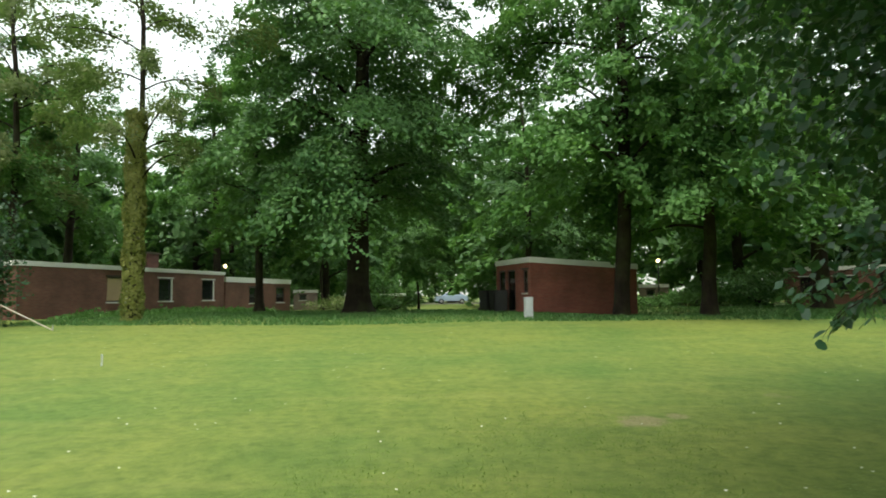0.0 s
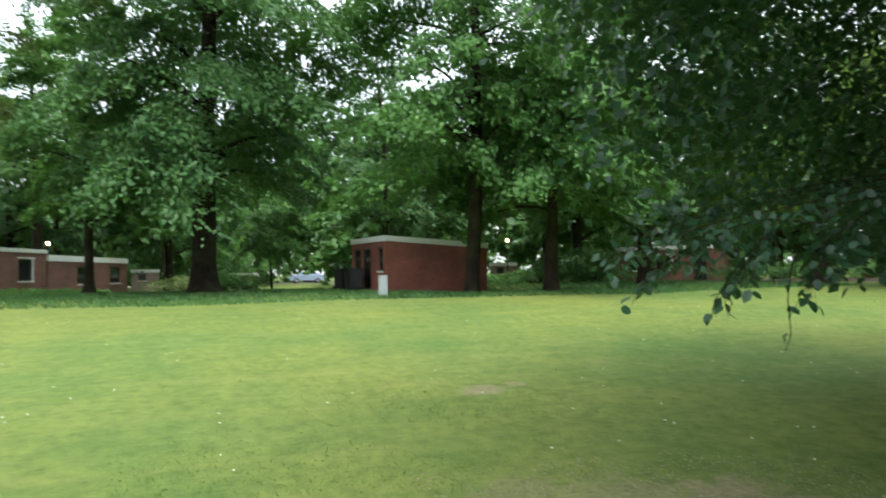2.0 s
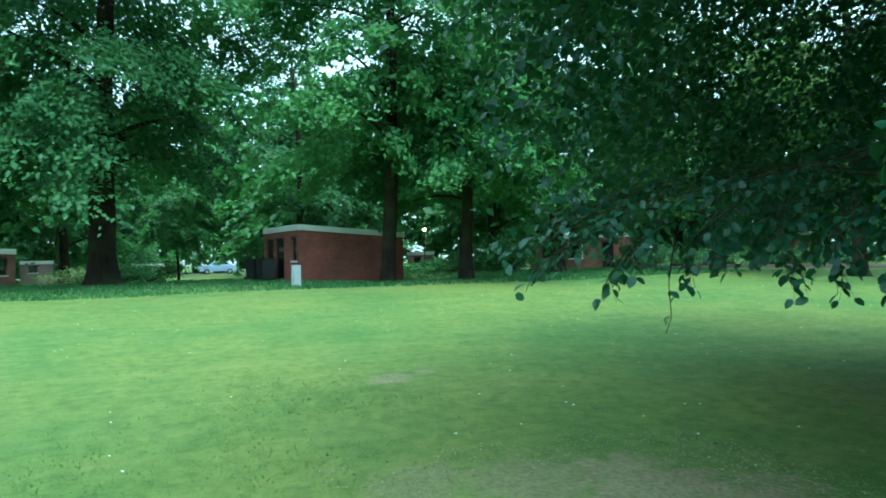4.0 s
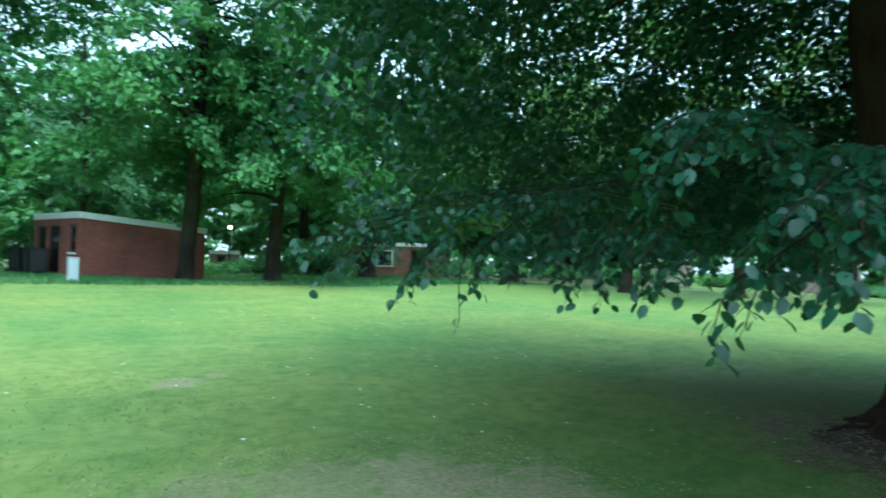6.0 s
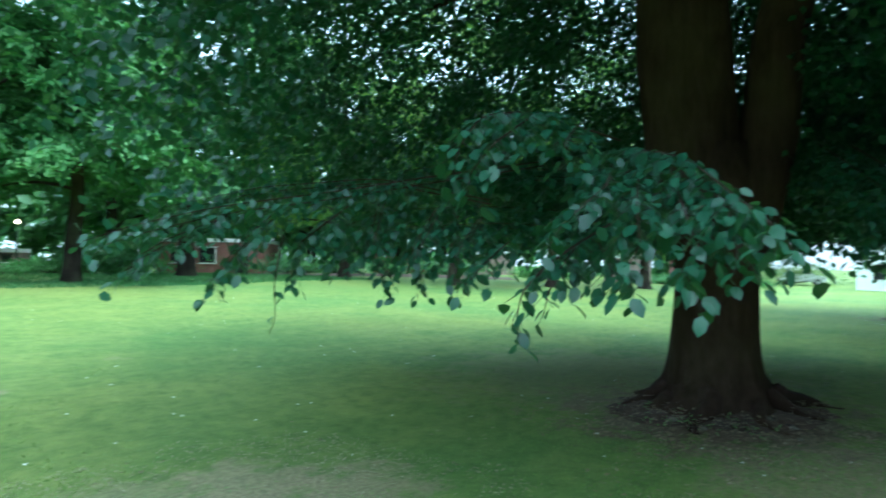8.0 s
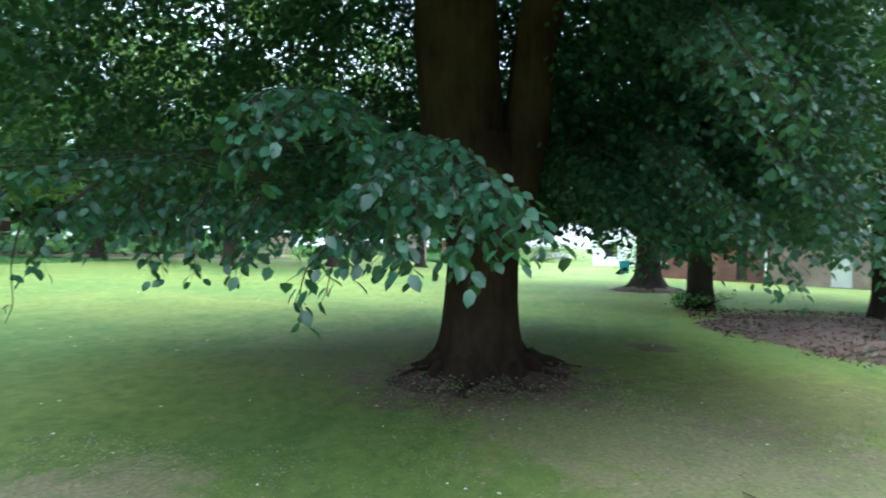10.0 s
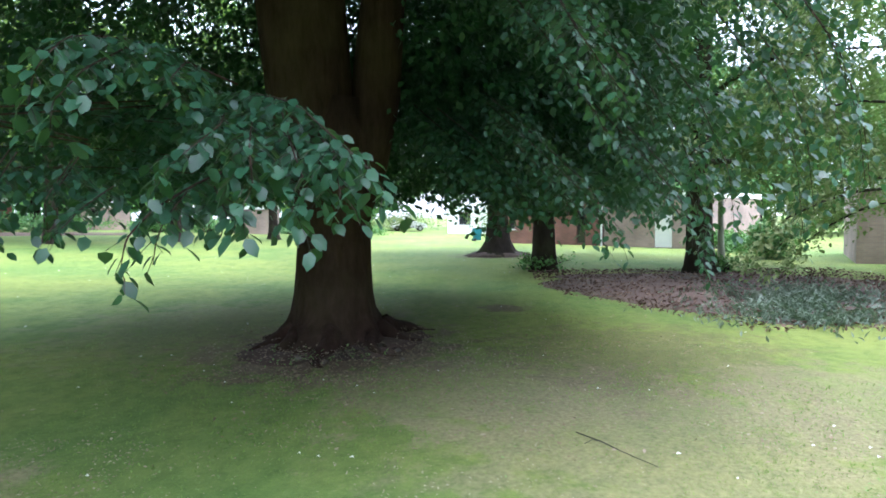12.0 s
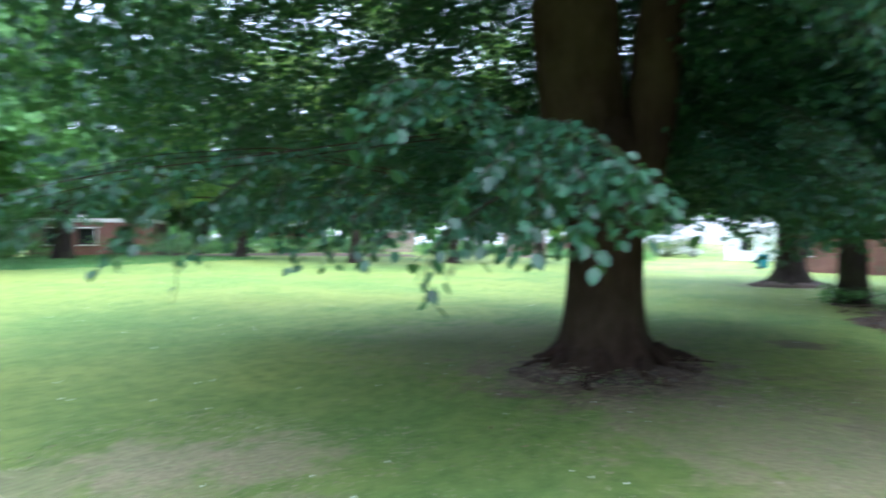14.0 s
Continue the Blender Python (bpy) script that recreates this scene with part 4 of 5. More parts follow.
ring = [(x + 0.22 * math.sin(17.3 * k), y + 0.24 * math.sin(11.1 * k + 2)) for k, (x, y) in enumerate(ring)]
v, f = blob_mesh(ring, 0.085, 6)
v[:, 2] += np.array([0.05 * noise.noise((x * 2.6, y * 2.6, 1.0)) + 0.03 * noise.noise((x * 7, y * 7, 4.0)) for x, y in v[:, :2]]) - 0.012
tagged(part_np("root_mound", v, f, ROOT_SOIL, None, smooth=True), "low bare soil mound round the beech foot", "mound", kind="structure")
ring = [(26.8 + 1.3 * math.cos(a), -1.95 + 1.5 * math.sin(a)) for a in np.linspace(0, 2 * math.pi, 12, endpoint=False)]
v, f = blob_mesh(ring, 0.25, 9)
tagged(part_np("root_mound", v, f, ROOT_SOIL, None, smooth=True), "dark soil mound round an old tree", "mound", kind="structure")
px = np.linspace(-30, 40, 40)
pv = np.concatenate([np.column_stack([px, 76 + 0.05 * px, terrain(px, 76) + 0.03]), np.column_stack([px, 83 + 0.05 * px, terrain(px, 83) + 0.03])])
pf = [(i, i + 1, 41 + i, 40 + i) for i in range(39)]
tagged(part_np("road", pv, pf, ROAD, None), "pale asphalt drive beyond the lawn", "road", kind="structure")

edge = [polar(33, 41), polar(40, 40), polar(48, 40), polar(56, 41), polar(63, 43), polar(62, 47), polar(52, 45), polar(42, 44.5), polar(34, 44)]
v, f = blob_mesh(edge, 0.08, 12)
tagged(part_np("border_bed", v, f, SOIL, None, smooth=True), "bare brown planting border beyond the lawn", "bed", kind="structure")

# roots of the beech
for k in range(13):
    a = 2 * math.pi * k / 13 + 0.3 * math.sin(k * 5.1)
    ln = 0.35 + 0.75 * ((k * 37) % 10) / 10
    w = np.array([math.cos(a), math.sin(a), 0])
    side = np.array([-w[1], w[0], 0])
    q = np.linspace(0, 1, 12)[:, None]
    wave = 0.10 * np.sin(q * 5 + k) + 0.25 * q ** 2 * math.sin(k * 2.0)
    line = T + w * (0.62 + ln * q) + side * wave + np.array([0, 0, 1.0]) * (0.17 * (1 - q) ** 1.6 - 0.03 * q + 0.018 * np.sin(q * 9 + 2 * k))
    v, f = tube(line, (0.05 + 0.10 * (1 - q[:, 0]) ** 1.5) * (0.75 + 0.1 * (k % 4)), 9, 0.25, rng)
    part_np("root", v, f, BARK_BEECH, beech, smooth=True)


# ---------------------------------------------------------------- bushes and ground plants
def bush(name, x, y, w, h, leaves, seed, label, leaf=0.14, n=2600, category="bush"):
    rng = np.random.default_rng(seed)
    root = empty(name, pose(x, y, ground_z(x, y)), label, category)
    k = 26
    cc = np.column_stack([rng.normal(0, w * 0.33, k), rng.normal(0, w * 0.33, k), h * (0.2 + 0.6 * rng.random(k))])
    which = rng.integers(0, k, n)
    c = cc[which] + rng.normal(0, 1, (n, 3)) * np.array([w * .14, w * .14, h * .15])
    c[:, 2] = np.abs(c[:, 2]) + 0.02
    out = unit(c - np.array([0, 0, h * 0.3]))
    L = leaf * (0.6 + 0.7 * rng.random(n))
    v, f = leaf_quads(c, out * .6 + rng.normal(0, .7, (n, 3)), out * .7 + np.array([0, 0, .8]) + rng.normal(0, .4, (n, 3)), L, L * .65)
    part_np("foliage", v, f, leaves, root)
    v, f = merged([tube(bezier((0, 0, -0.02), (p[0] * .3, p[1] * .3, p[2] * .6), p, 5), np.linspace(0.03, 0.006, 5), 5) for p in cc])
    tagged(part_np("stem_growth", v, f, TWIG, root), kind="stuff")
    return root


BUSHES = [(*polar(28.2, 41), 3.4, 2.3, LEAF_DARK), (*polar(20.0, 43), 2.6, 0.75, LEAF_MAPLE), (*polar(22.8, 43), 3.2, 1.1, LEAF_MAPLE), (*polar(25.2, 45), 3.4, 1.2, LEAF_DARK), (*polar(28.4, 44), 3.6, 1.1, LEAF_MAPLE),
          (*polar(-7.6, 47), 3.0, 1.1, LEAF_PALE), (*polar(-5.0, 40), 2.4, 1.1, LEAF_MAPLE), (*polar(-3.0, 46), 2.6, 1.2, LEAF_DARK),
          (*polar(116.0, 27), 1.5, 1.4, LEAF_DARK), (*polar(112.8, 31), 1.4, 1.0, LEAF_MAPLE),
          (*polar(41, 44), 4.5, 1.4, LEAF_DARK), (*polar(45, 45), 4.5, 1.2, LEAF_MAPLE), (*polar(50, 46), 4.5, 1.3, LEAF_DARK), (*polar(55.5, 47), 4.5, 1.3, LEAF_DARK),
          (*polar(63.5, 48), 3.5, 0.9, LEAF_MAPLE), (*polar(67.5, 50), 2.6, 1.0, LEAF_DARK), (*polar(74.5, 52), 2.8, 0.8, LEAF_DARK), (*polar(80.5, 54), 3.0, 0.9, LEAF_MAPLE),
          (*polar(-35.3, 27.5), 1.9, 4.8, LEAF_BEECH), (*polar(-3.5, 66), 6.0, 4.5, LEAF_MAPLE), (*polar(-14, 62), 7.0, 4.5, LEAF_MAPLE), (*polar(7.5, 60), 5, 3.5, LEAF_DARK),
          (*polar(95.5, 50), 5.0, 2.6, LEAF_PALE), (*polar(84.0, 72), 7.0, 2.2, LEAF_PALE)]
for k, (x, y, w, h, lv) in enumerate(BUSHES):
    bush("bush", x, y, w, h, lv, 200 + k, "rounded leafy green bush beside the lawn" if h < 2 else "tall loose leafy bush at the wood edge", 0.16 if h < 2 or w < 2 else 0.3 if h > 3 else 0.18, 2400 if h < 2 else 4200)

# weeds along the foot of the brick row
rng = np.random.default_rng(31)
n = 9000
u = rng.random(n)
c = np.column_stack([-16.6 + 4.4 * u + rng.normal(0, .25, n) + 0.9, 27.0 + 17.5 * u + rng.normal(0, .3, n), np.zeros(n)])
c[:, 2] = terrain(c[:, 0], c[:, 1]) + np.abs(rng.normal(0, 0.09, n)) * (0.6 + 0.8 * np.abs(np.sin(u * 23)))
v, f = leaf_quads(c, rng.normal(0, .6, (n, 3)) + [0, 0, .5], rng.normal(0, 1, (n, 3)), 0.16 + 0.1 * rng.random(n), 0.08 + .05 * rng.random(n))
tagged(part_np("wall_weeds", v, f, LEAF_MAPLE, None), "rough green weeds along a brick wall", "weeds", kind="stuff")

# pale ground cover in the mulch bed
n = 6500
ca = rng.random(n)
cx, cy = 8.9 + 4.4 * ca + rng.normal(0, .5, n), -5.7 - 1.5 * ca + rng.normal(0, .75, n)
heap = np.array([noise.noise((x * 1.1, y * 1.1, 8.3)) for x, y in zip(cx, cy)])
cx, cy, n = cx[heap > -0.12], cy[heap > -0.12], int((heap > -0.12).sum())
c = np.column_stack([cx, cy, 0.04 + np.abs(rng.normal(0, .11, n))])
v, f = leaf_quads(c, rng.normal(0, .8, (n, 3)) + [0, 0, 0.5], rng.normal(0, .7, (n, 3)) + [0, 0, 1], 0.09 + .06 * rng.random(n), 0.025 + .02 * rng.random(n))
GREY_LEAF = leaf_material("grey-green ground cover", (0.06, 0.09, 0.06), (0.12, 0.16, 0.12), (0.26, 0.30, 0.25), 0.6, 0.2)
tagged(part_np("ground_cover", v, f, GREY_LEAF, None), "pale grey-green leafy ground cover plants", "plants", kind="stuff")

# shoots at the foot of two park trees
for x, y, sd in ((18.75, -2.75, 61), (18.0, -7.9, 62)):
    bush("tree_shoots", x, y, 1.1, 0.55, LEAF_MAPLE, sd, "young leafy shoots at a tree foot", 0.12, 420, "shoots")

# ivy on the slender trunk
n = 8000
hh = 8.5 * rng.random(n) ** 0.85
a = rng.random(n) * 2 * np.pi
rr = 0.24 + 0.12 * rng.random(n) + 0.10 * np.sin(hh * 1.7 + a) ** 2
z0 = ground_z(-12.1, 24.9)
c = np.column_stack([-12.1 + np.cos(a) * rr, 24.9 + np.sin(a) * rr, z0 + hh])
out = np.column_stack([np.cos(a), np.sin(a), 0 * a])
v, f = leaf_quads(c, rng.normal(0, .4, (n, 3)) + [0, 0, -0.8], out + rng.normal(0, .35, (n, 3)) + [0, 0, .3], 0.10 + .06 * rng.random(n), 0.08 + .04 * rng.random(n))
tagged(part_np("trunk_ivy", v, f, LEAF_IVY, None), "yellow-green ivy wrapped round a trunk", "ivy", kind="stuff")

# ---------------------------------------------------------------- grass, flowers and litter
n = 80000
b = np.radians(-42 + 175 * rng.random(n))
d = 2.6 + 8.0 * rng.random(n) ** 2.0
gxx, gyy = -0.2 + d * np.sin(b), -0.4 + d * np.cos(b)
tuft = np.array([noise.noise((x * 0.9, y * 0.9, 3.1)) for x, y in zip(gxx, gyy)])
bare = (np.hypot(gxx - BEECH_X, gyy - BEECH_Y) < 2.0) | ((np.abs(gxx - 2.9) < 1.5) & (np.abs(gyy - (3.55 - .5 * (gxx - 2.9))) < 0.45) & (rng.random(n) < .75))
keep = (tuft + 0.25 * rng.normal(0, 1, n) > -0.25) & ~bare
gxx, gyy, tuft = gxx[keep], gyy[keep], tuft[keep]
m = len(gxx)
hgt = 0.012 + 0.014 * rng.random(m) + 0.014 * np.maximum(tuft, 0)
base = np.column_stack([gxx, gyy, terrain(gxx, gyy) - 0.005])
ang = rng.random(m) * 2 * np.pi
side = np.column_stack([np.cos(ang), np.sin(ang), 0 * ang]) * (0.004 + .004 * rng.random(m))[:, None]
tipv = base + np.column_stack([rng.normal(0, .018, m), rng.normal(0, .018, m), hgt])
v = np.stack([base - side, base + side, tipv], 1).reshape(-1, 3)
tagged(part_np("grass", v, np.arange(3 * m).reshape(-1, 3), GRASS_BLADE, None), "short green grass blades of the lawn", "grass", kind="stuff")

n = 300
b = np.radians(-40 + 170 * rng.random(n))
d = 3.5 + 22 * rng.random(n)
fx, fy = -0.2 + d * np.sin(b), -0.4 + d * np.cos(b)
fz = terrain(fx, fy) + 0.045
a6 = np.linspace(0, 2 * np.pi, 7)[:-1]
size = 0.01 + .008 * rng.random(n)
v = np.stack([np.column_stack([fx + np.cos(q) * size, fy + np.sin(q) * size, fz + 0.006 * np.cos(q * 2)]) for q in a6], 1).reshape(-1, 3)
tagged(part_np("daisies", v, np.arange(6 * n).reshape(-1, 6), PETAL, None), "small white daisies scattered in the lawn", "flowers", kind="stuff")

n = 1900
r = np.abs(rng.normal(0, 1.5, n)) + 0.7
a = rng.random(n) * 2 * np.pi
lx, ly = BEECH_X - 0.5 + r * np.cos(a), BEECH_Y - 0.5 + r * np.sin(a)
far = rng.random(n) < 0.5
lx[far], ly[far] = 4 + 8 * rng.random(far.sum()), -3.5 + 5 * rng.random(far.sum())
bed = rng.random(n) < 0.3
lx[bed], ly[bed] = 9.5 + 8 * rng.random(bed.sum()), -9.5 + 5.5 * rng.random(bed.sum())
lz = terrain(lx, ly) + 0.03 + 0.13 * np.clip(1 - (np.hypot(lx - BEECH_X, ly - BEECH_Y) / 1.5) ** 2.2, 0, 1) + 0.07 * (bed * 1.0)
v, f = leaf_quads(np.column_stack([lx, ly, lz]), rng.normal(0, 1, (n, 3)) * [1, 1, .2], rng.normal(0, .25, (n, 3)) + [0, 0, 1], 0.025 + .035 * rng.random(n), 0.018 + .022 * rng.random(n))
tagged(part_np("leaf_litter", v, f, LITTER, None), "dry fallen leaves and husks on the ground", "litter", kind="stuff")

# pale dry bits, clover heads and straw strewn over the worn grass
def strewn(name, n, x0, x1, y0, y1, size, material, label, category, patchy=0.0, lift=0.012):
    px_, py_ = x0 + (x1 - x0) * rng.random(n), y0 + (y1 - y0) * rng.random(n)
    if patchy:
        near_by = np.array([noise.noise((x * 1.2, y * 1.2, patchy)) for x, y in zip(px_, py_)]) + rng.normal(0, 0.15, n) > 0.05
        px_, py_ = px_[near_by], py_[near_by]
    m_ = len(px_)
    z_ = terrain(px_, py_) + lift + 0.012 * rng.random(m_)
    v_, f_ = leaf_quads(np.column_stack([px_, py_, z_]), rng.normal(0, 1, (m_, 3)) * [1, 1, .25], rng.normal(0, .4, (m_, 3)) + [0, 0, 1], size * (0.5 + rng.random(m_)), size * (0.3 + .5 * rng.random(m_)))
    tagged(part_np(name, v_, f_, material, None), label, category, kind="stuff")


STRAW = leaf_material("straw and dry grass", (0.13, 0.12, 0.07), (0.24, 0.21, 0.13), (0.45, 0.41, 0.30), 0.9, 0.1, 0.1)
CLOVER = leaf_material("clover leaves", (0.10, 0.17, 0.05), (0.17, 0.26, 0.08), (0.27, 0.36, 0.15), 0.6, 0.3)
strewn("straw_bits", 6000, 0.6, 4.4, 1.8, 5.0, 0.024, STRAW, "dry straw and pale bits on worn grass", "litter", 2.2)
strewn("dry_bits", 5200, 2.6, 8.5, -4.2, 2.4, 0.024, STRAW, "pale dry leaf bits strewn on grass", "litter", 5.1)
strewn("clover", 9000, 0.3, 8.0, -4.5, 5.5, 0.022, CLOVER, "low clover leaves in the lawn", "plants", 7.7, 0.018)
strewn("beech_husks", 1500, BEECH_X - 2.6, BEECH_X + 0.7, BEECH_Y - 1.9, BEECH_Y + 1.6, 0.034, LITTER, "brown beech husks and dead leaves at the roots", "litter", 0.0, 0.055)
# bark chips over the bed and clods along its edge
CHIPS = leaf_material("bark chips", (0.05, 0.032, 0.025), (0.11, 0.072, 0.055), (0.28, 0.21, 0.165), 0.9, 0.0, 0.1)
n = 6000
bx_, by_ = 8.6 + 10.2 * rng.random(n), -11.5 + 9.3 * rng.random(n)
b_in = (by_ < -2.35 - 0.47 * np.maximum(13.5 - bx_, 0) + 0.12 * np.sin(bx_ * 3.1)) & (by_ > -2.0 - 0.75 * bx_)
bx_, by_ = bx_[b_in], by_[b_in]
n = len(bx_)
c = np.column_stack([bx_, by_, 0.035 + 0.06 * rng.random(n)])
v, f = leaf_quads(c, rng.normal(0, 1, (n, 3)) * [1, 1, .5], rng.normal(0, .6, (n, 3)) + [0, 0, 1], 0.05 + .08 * rng.random(n), 0.025 + .03 * rng.random(n), 0.2)
tagged(part_np("bark_chips", v, f, CHIPS, None), "brown bark chips and dead leaves on the bed", "mulch", kind="stuff")
# seedlings between the roots
n = 130
ca = rng.integers(0, 26, n)
sx, sy = BEECH_X - 1.15 - 0.75 * rng.random(26), BEECH_Y - 0.9 + 1.7 * rng.random(26)
c = np.column_stack([sx[ca] + rng.normal(0, .035, n), sy[ca] + rng.normal(0, .035, n), 0.05 + 0.10 * rng.random(n)])
v, f = leaf_quads(c, rng.normal(0, 1, (n, 3)) * [1, 1, .4], rng.normal(0, .4, (n, 3)) + [0, 0, 1], 0.03 + .02 * rng.random(n), 0.02 + .012 * rng.random(n))
tagged(part_np("seedlings", v, f, CLOVER, None), "small leafy seedlings among the beech roots", "plants", kind="stuff")

# rough unmown grass beyond the lawn, its dark colour standing in for tree shade
n = 42000
gx_, gy_ = -16 + 42 * rng.random(n), 21.7 + 13.5 * rng.random(n) ** 1.2
gy_ += 0.35 * np.sin(gx_ * 0.35) + 0.3 * rng.random(n) + 0.02 * (gx_ - 5) ** 2 * 0.1
base = np.column_stack([gx_, gy_, terrain(gx_, gy_) - 0.01])
ang = rng.random(n) * 2 * np.pi
side = np.column_stack([np.cos(ang), np.sin(ang), 0 * ang]) * (0.02 + .02 * rng.random(n))[:, None]
tipv = base + np.column_stack([rng.normal(0, .05, n), rng.normal(0, .05, n), 0.05 + 0.09 * rng.random(n)])
v = np.stack([base - side, base + side, tipv], 1).reshape(-1, 3)
tagged(part_np("rough_grass", v, np.arange(3 * n).reshape(-1, 3), LEAF_DARK, None), "rough grass coloured dark for the shade under the far trees", "grass", kind="stuff")

for k in range(5):
    a, r = math.pi - 0.7 + 1.6 * rng.random(), 1.0 + 0.75 * rng.random()
    x, y = BEECH_X + r * math.cos(a), BEECH_Y + r * math.sin(a)
    bm = bmesh.new()
    bmesh.ops.create_icosphere(bm, subdivisions=2, radius=0.025 + 0.03 * rng.random())
    for q in bm.verts:
        q.co *= 1 + 0.5 * noise.noise(q.co * 22 + Vector((k, 0, 0)))
        q.co.z *= 0.6
    st = part("stone", bm, STONE, None, smooth=True)
    st.matrix_basis = pose(x, y, 0.005 + 0.13 * max(0.0, 1 - (r / 1.5) ** 2.2), 0, 0, 40 * k)
    tagged(st, "small pale stone among the beech roots", "stone", "stones at the beech")

# fallen stick
v, f = tube([(4.6, -1.32, 0.02), (4.38, -1.46, 0.03), (4.2, -1.57, 0.022), (3.92, -1.74, 0.025)], [0.005, 0.005, 0.004, 0.002], 7)
st = empty("fallen_stick", pose(0, 0, 0), "thin dark fallen stick lying on grass", "stick")
part_np("stem", v, f, TWIG, st)
v, f = tube([(4.38, -1.46, 0.03), (4.4, -1.4, 0.035), (4.34, -1.33, 0.025)], [0.004, 0.003, 0.002], 6)
part_np("side_twig", v, f, TWIG, st)


# ---------------------------------------------------------------- things on and beyond the lawn
def street_lamp(x, y, top):
    z = ground_z(x, y)
    root = empty("street_lamp", pose(x, y, z), "dark park lamp post with a lit globe", "lamp", "lit park lamps")
    part("post", rod(0.06, 0.04, -0.05, top - z - 0.18, 12), BLACK_PLASTIC, root)
    part("collar", rod(0.09, 0.12, top - z - 0.18, top - z - 0.12, 12), BLACK_PLASTIC, root)
    bm = bmesh.new()
    bmesh.ops.create_uvsphere(bm, u_segments=16, v_segments=10, radius=0.12, matrix=Matrix.Translation((0, 0, top - z)))
    part("globe", bm, LAMP_GLOW, root, "glowing warm lamp globe", smooth=True)
    part("cap", rod(0.13, 0.03, top - z + 0.13, top - z + 0.22, 12), BLACK_PLASTIC, root)


street_lamp(15.6, 41.7, 3.98)
street_lamp(-14.6, 44.6, 4.0)

cab = empty("utility_cabinet", pose(3.55, 23.87, ground_z(3.55, 23.87) - 0.3, 0, 0, 12), "narrow pale grey utility cabinet on the lawn", "cabinet")
PALE_GREY = simple("pale grey plastic", (0.5, 0.53, 0.55), (0.62, 0.65, 0.67), 5.0, 0.6)
part("body", box(-0.15, 0.15, -0.12, 0.12, 0.1, 1.06, 0.015), PALE_GREY, cab)
part("door", box(-0.13, 0.13, -0.138, -0.122, 0.35, 1.0, 0.004), PALE_GREY, cab)
part("lid", box(-0.165, 0.165, -0.14, 0.14, 1.062, 1.11, 0.012), PALE_GREY, cab)
part("plinth", box(-0.17, 0.17, -0.12, 0.12, 0.0, 0.098), STONE, cab)

mp = empty("marker_post", pose(-7.47, 13.43, ground_z(-7.47, 13.43) - 0.05), "thin white marker post in the lawn", "post")
part("post", rod(0.022, 0.018, 0.0, 0.27, 10), PALE_GREY, mp)
part("cap", rod(0.026, 0.012, 0.27, 0.3, 10), PALE_GREY, mp)

g0 = np.array([-12.9, 21.0, ground_z(-12.9, 21.0)])
rp = empty("guy_rope", pose(0, 0, 0), "pale taut guy rope pegged to the lawn", "rope")
g1 = np.array([-17.6, 20.4, 3.4])
v, f = tube([g0, (g0 + g1) / 2 - [0, 0, 0.05], g1], [0.022, 0.022, 0.022], 7)
part_np("rope", v, f, ROPE, rp)
pg = part("peg", rod(0.03, 0.02, -0.1, 0.18, 8), STEEL, rp)
pg.matrix_basis = Matrix.Translation(g0)
v, f = tube([(-17.6, 20.4, 0.6), (-17.6, 20.4, 2.0), (-17.6, 20.4, 3.5)], [0.06, 0.055, 0.05], 10)
part_np("pole", v, f, DARK_FRAME, rp)


def wheelie_bin(x, y, yaw, material, label, s=1.0):
    z = ground_z(x, y)
    root = empty("wheelie_bin", pose(x, y, z, 0, 0, yaw), label, "bin")
    bm = box(-0.28 * s, 0.28 * s, -0.32 * s, 0.32 * s, 0.08, 1.0 * s, 0.03)
    for q in bm.verts:
        if q.co.z < 0.5 * s:
            q.co.x *= 0.84
            q.co.y *= 0.84
    part("body", bm, material, root)
    part("lid", box(-0.3 * s, 0.3 * s, -0.35 * s, 0.35 * s, 1.002 * s, 1.07 * s, 0.025), material, root)
    for dx in (-0.24, 0.24):
        w = part("wheel", rod(0.1, 0.1, -0.03, 0.03, 14), RUBBER, root)
        w.matrix_basis = pose(dx * s, 0.27 * s, 0.1, 0, 90, 0)
    part("handle", box(-0.22 * s, 0.22 * s, 0.352 * s, 0.39 * s, 0.93 * s, 0.97 * s, 0.01), material, root)


wheelie_bin(3.15, 31.0, 15, BLACK_PLASTIC, "black wheelie bin beside the brick hut")
wheelie_bin(2.75, 31.9, 40, BLACK_PLASTIC, "black wheelie bin behind the brick hut")
wheelie_bin(3.3, 30.1, 80, BLACK_PLASTIC, "black wheelie bin by the hut doors")
wheelie_bin(42.6, -1.4, 20, TEAL, "teal plastic wheelie bin on the lawn edge", 0.85)


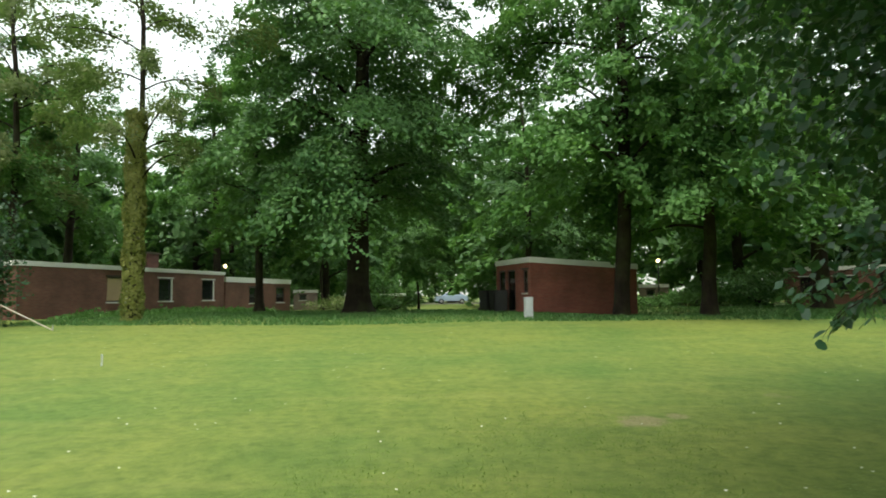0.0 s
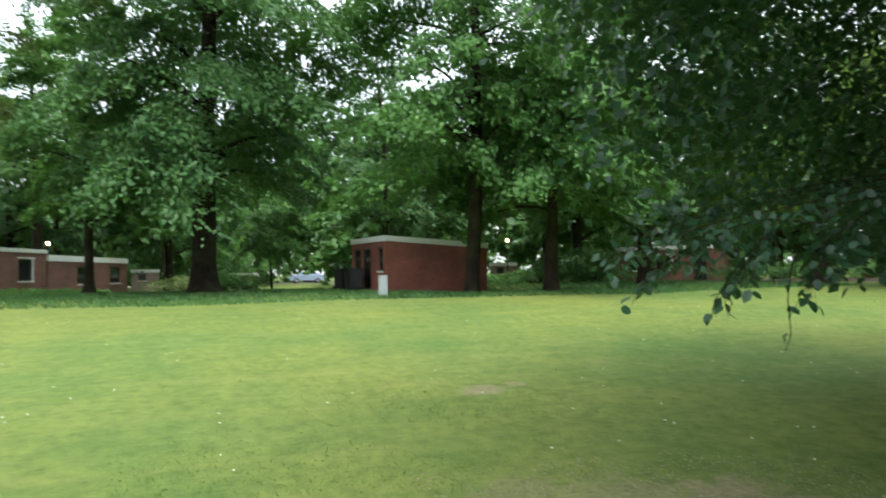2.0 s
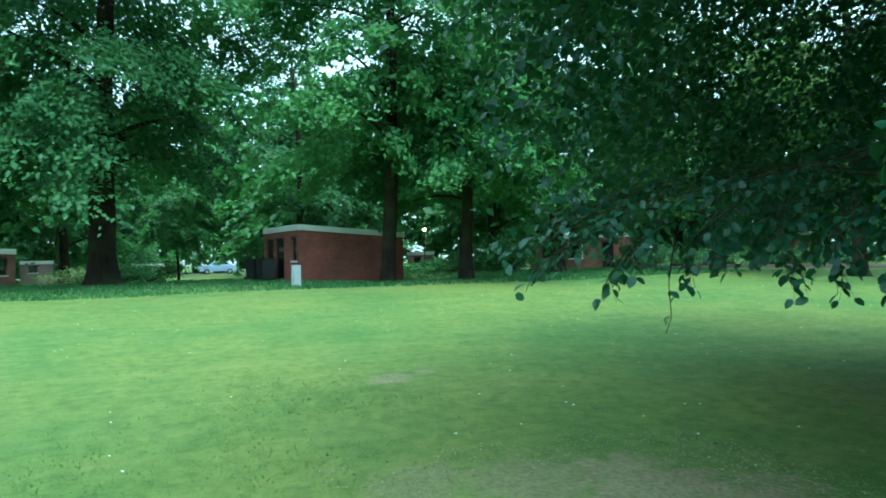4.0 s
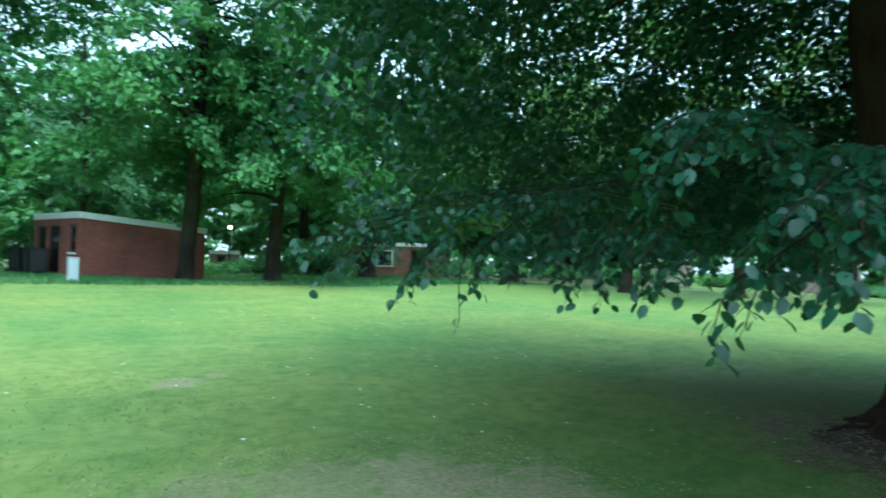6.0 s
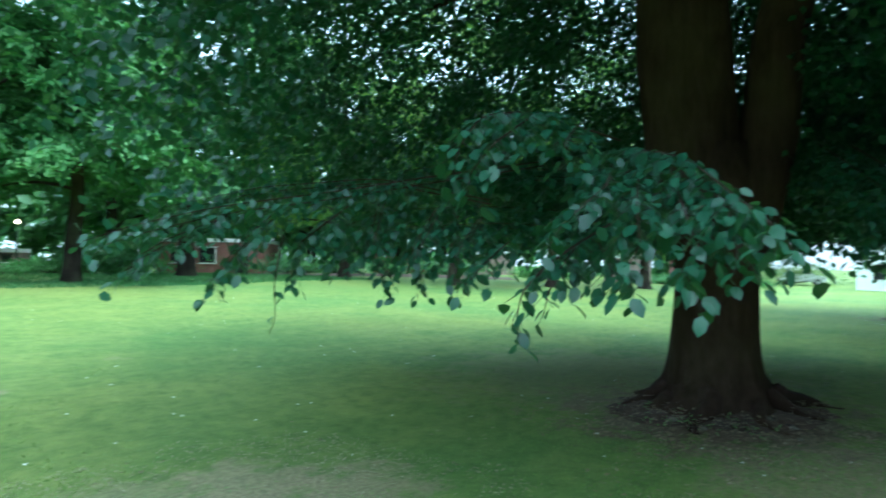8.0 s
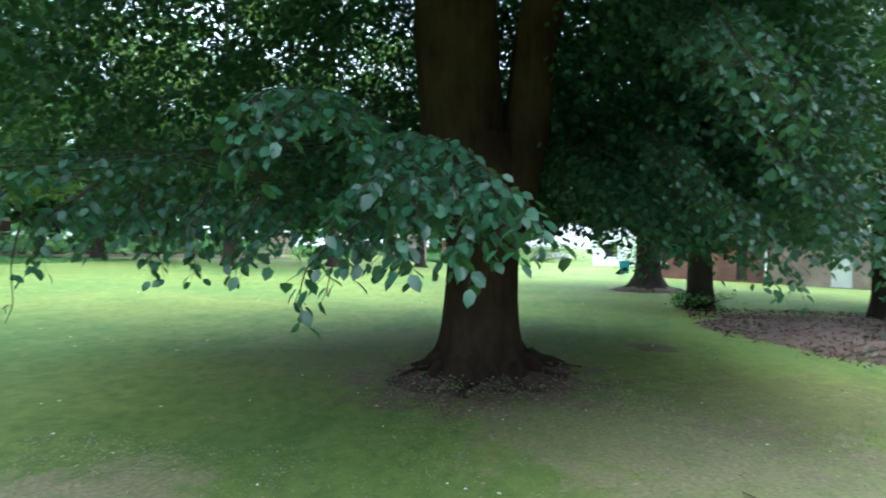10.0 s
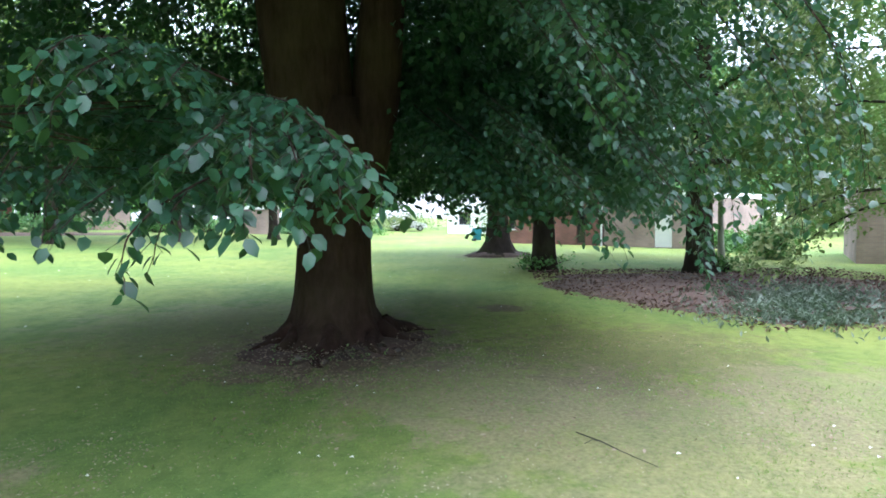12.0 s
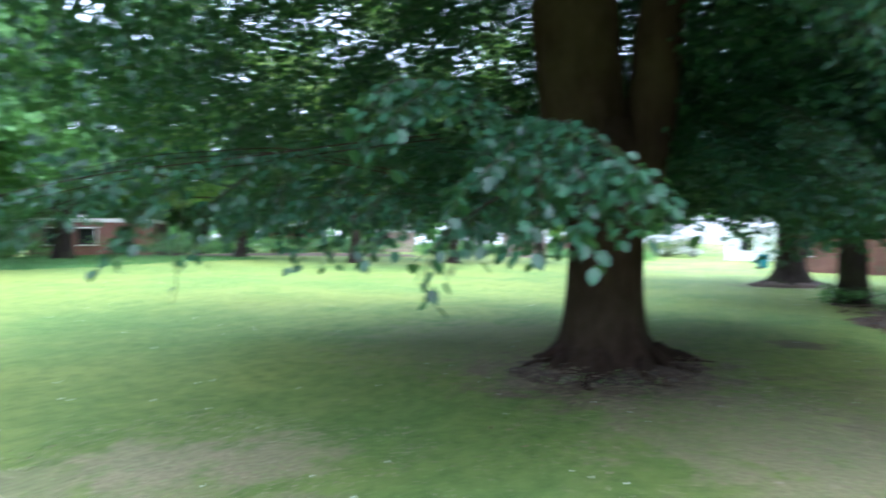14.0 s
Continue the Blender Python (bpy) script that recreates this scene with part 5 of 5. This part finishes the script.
def car(x, y, yaw, paint, label):
    z = ground_z(x, y)
    root = empty("parked_car", pose(x, y, z + 0.03, 0, 0, yaw), label, "car")
    side = [(-2.1, 0.35), (-2.12, 0.75), (-1.95, 0.92), (-1.2, 0.98), (-0.55, 1.42), (0.9, 1.45), (1.75, 1.02), (2.05, 0.95), (2.12, 0.7), (2.1, 0.35)]
    bm = bmesh.new()
    rings = []
    for yy, k in ((-0.85, 0.97), (-0.7, 1.0), (0.7, 1.0), (0.85, 0.97)):
        rings.append([bm.verts.new((px_ * k, yy * (0.86 if pz > 1.1 else 1), pz)) for px_, pz in side])
    for a_, b_ in zip(rings[:-1], rings[1:]):
        for i in range(len(side)):
            j = (i + 1) % len(side)
            bm.faces.new((a_[i], a_[j], b_[j], b_[i]))
    bm.faces.new(rings[0][::-1])
    bm.faces.new(rings[-1])
    bmesh.ops.recalc_face_normals(bm, faces=bm.faces)
    body = part("body", bm, paint, root, smooth=False)
    for yy in (-0.862, 0.842):
        for x0, x1 in ((-0.95, -0.05), (0.02, 1.15)):
            w = bmesh.new()
            p = [(x0 + 0.1, 1.02), (x1, 1.02), (x1 - 0.1, 1.36), (max(x0 + 0.45, -0.5) if x0 < -0.5 else x0 + 0.02, 1.36)]
            lo = [w.verts.new((a_, yy * 0.94, b_)) for a_, b_ in p]
            hi = [w.verts.new((a_, yy * 0.94 + 0.02, b_)) for a_, b_ in p]
            w.faces.new(lo), w.faces.new(hi[::-1])
            for i in range(4):
                w.faces.new((lo[i], lo[(i + 1) % 4], hi[(i + 1) % 4], hi[i]))
            bmesh.ops.recalc_face_normals(w, faces=w.faces)
            part("side_window", w, GLASS, body)
    for wx in (-1.3, 1.3):
        for wy in (-0.8, 0.8):
            t_ = part("wheel", rod(0.32, 0.32, -0.1, 0.1, 20), RUBBER, root)
            t_.matrix_basis = pose(wx, wy, 0.32, 90, 0, 0)
            part("rim", rod(0.19, 0.19, -0.112, 0.112, 14), STEEL, t_)
    for wy in (-0.6, 0.6):
        part("headlight", box(-2.14, -2.06, wy - 0.16, wy + 0.16, 0.66, 0.8, 0.02), PALE_GREY, root)


car(*polar(2.4, 80), 4, CAR_BLUE, "pale blue hatchback parked on the drive")
car(*polar(85.0, 73), 100, CAR_WHITE, "white car parked beyond the lawn")
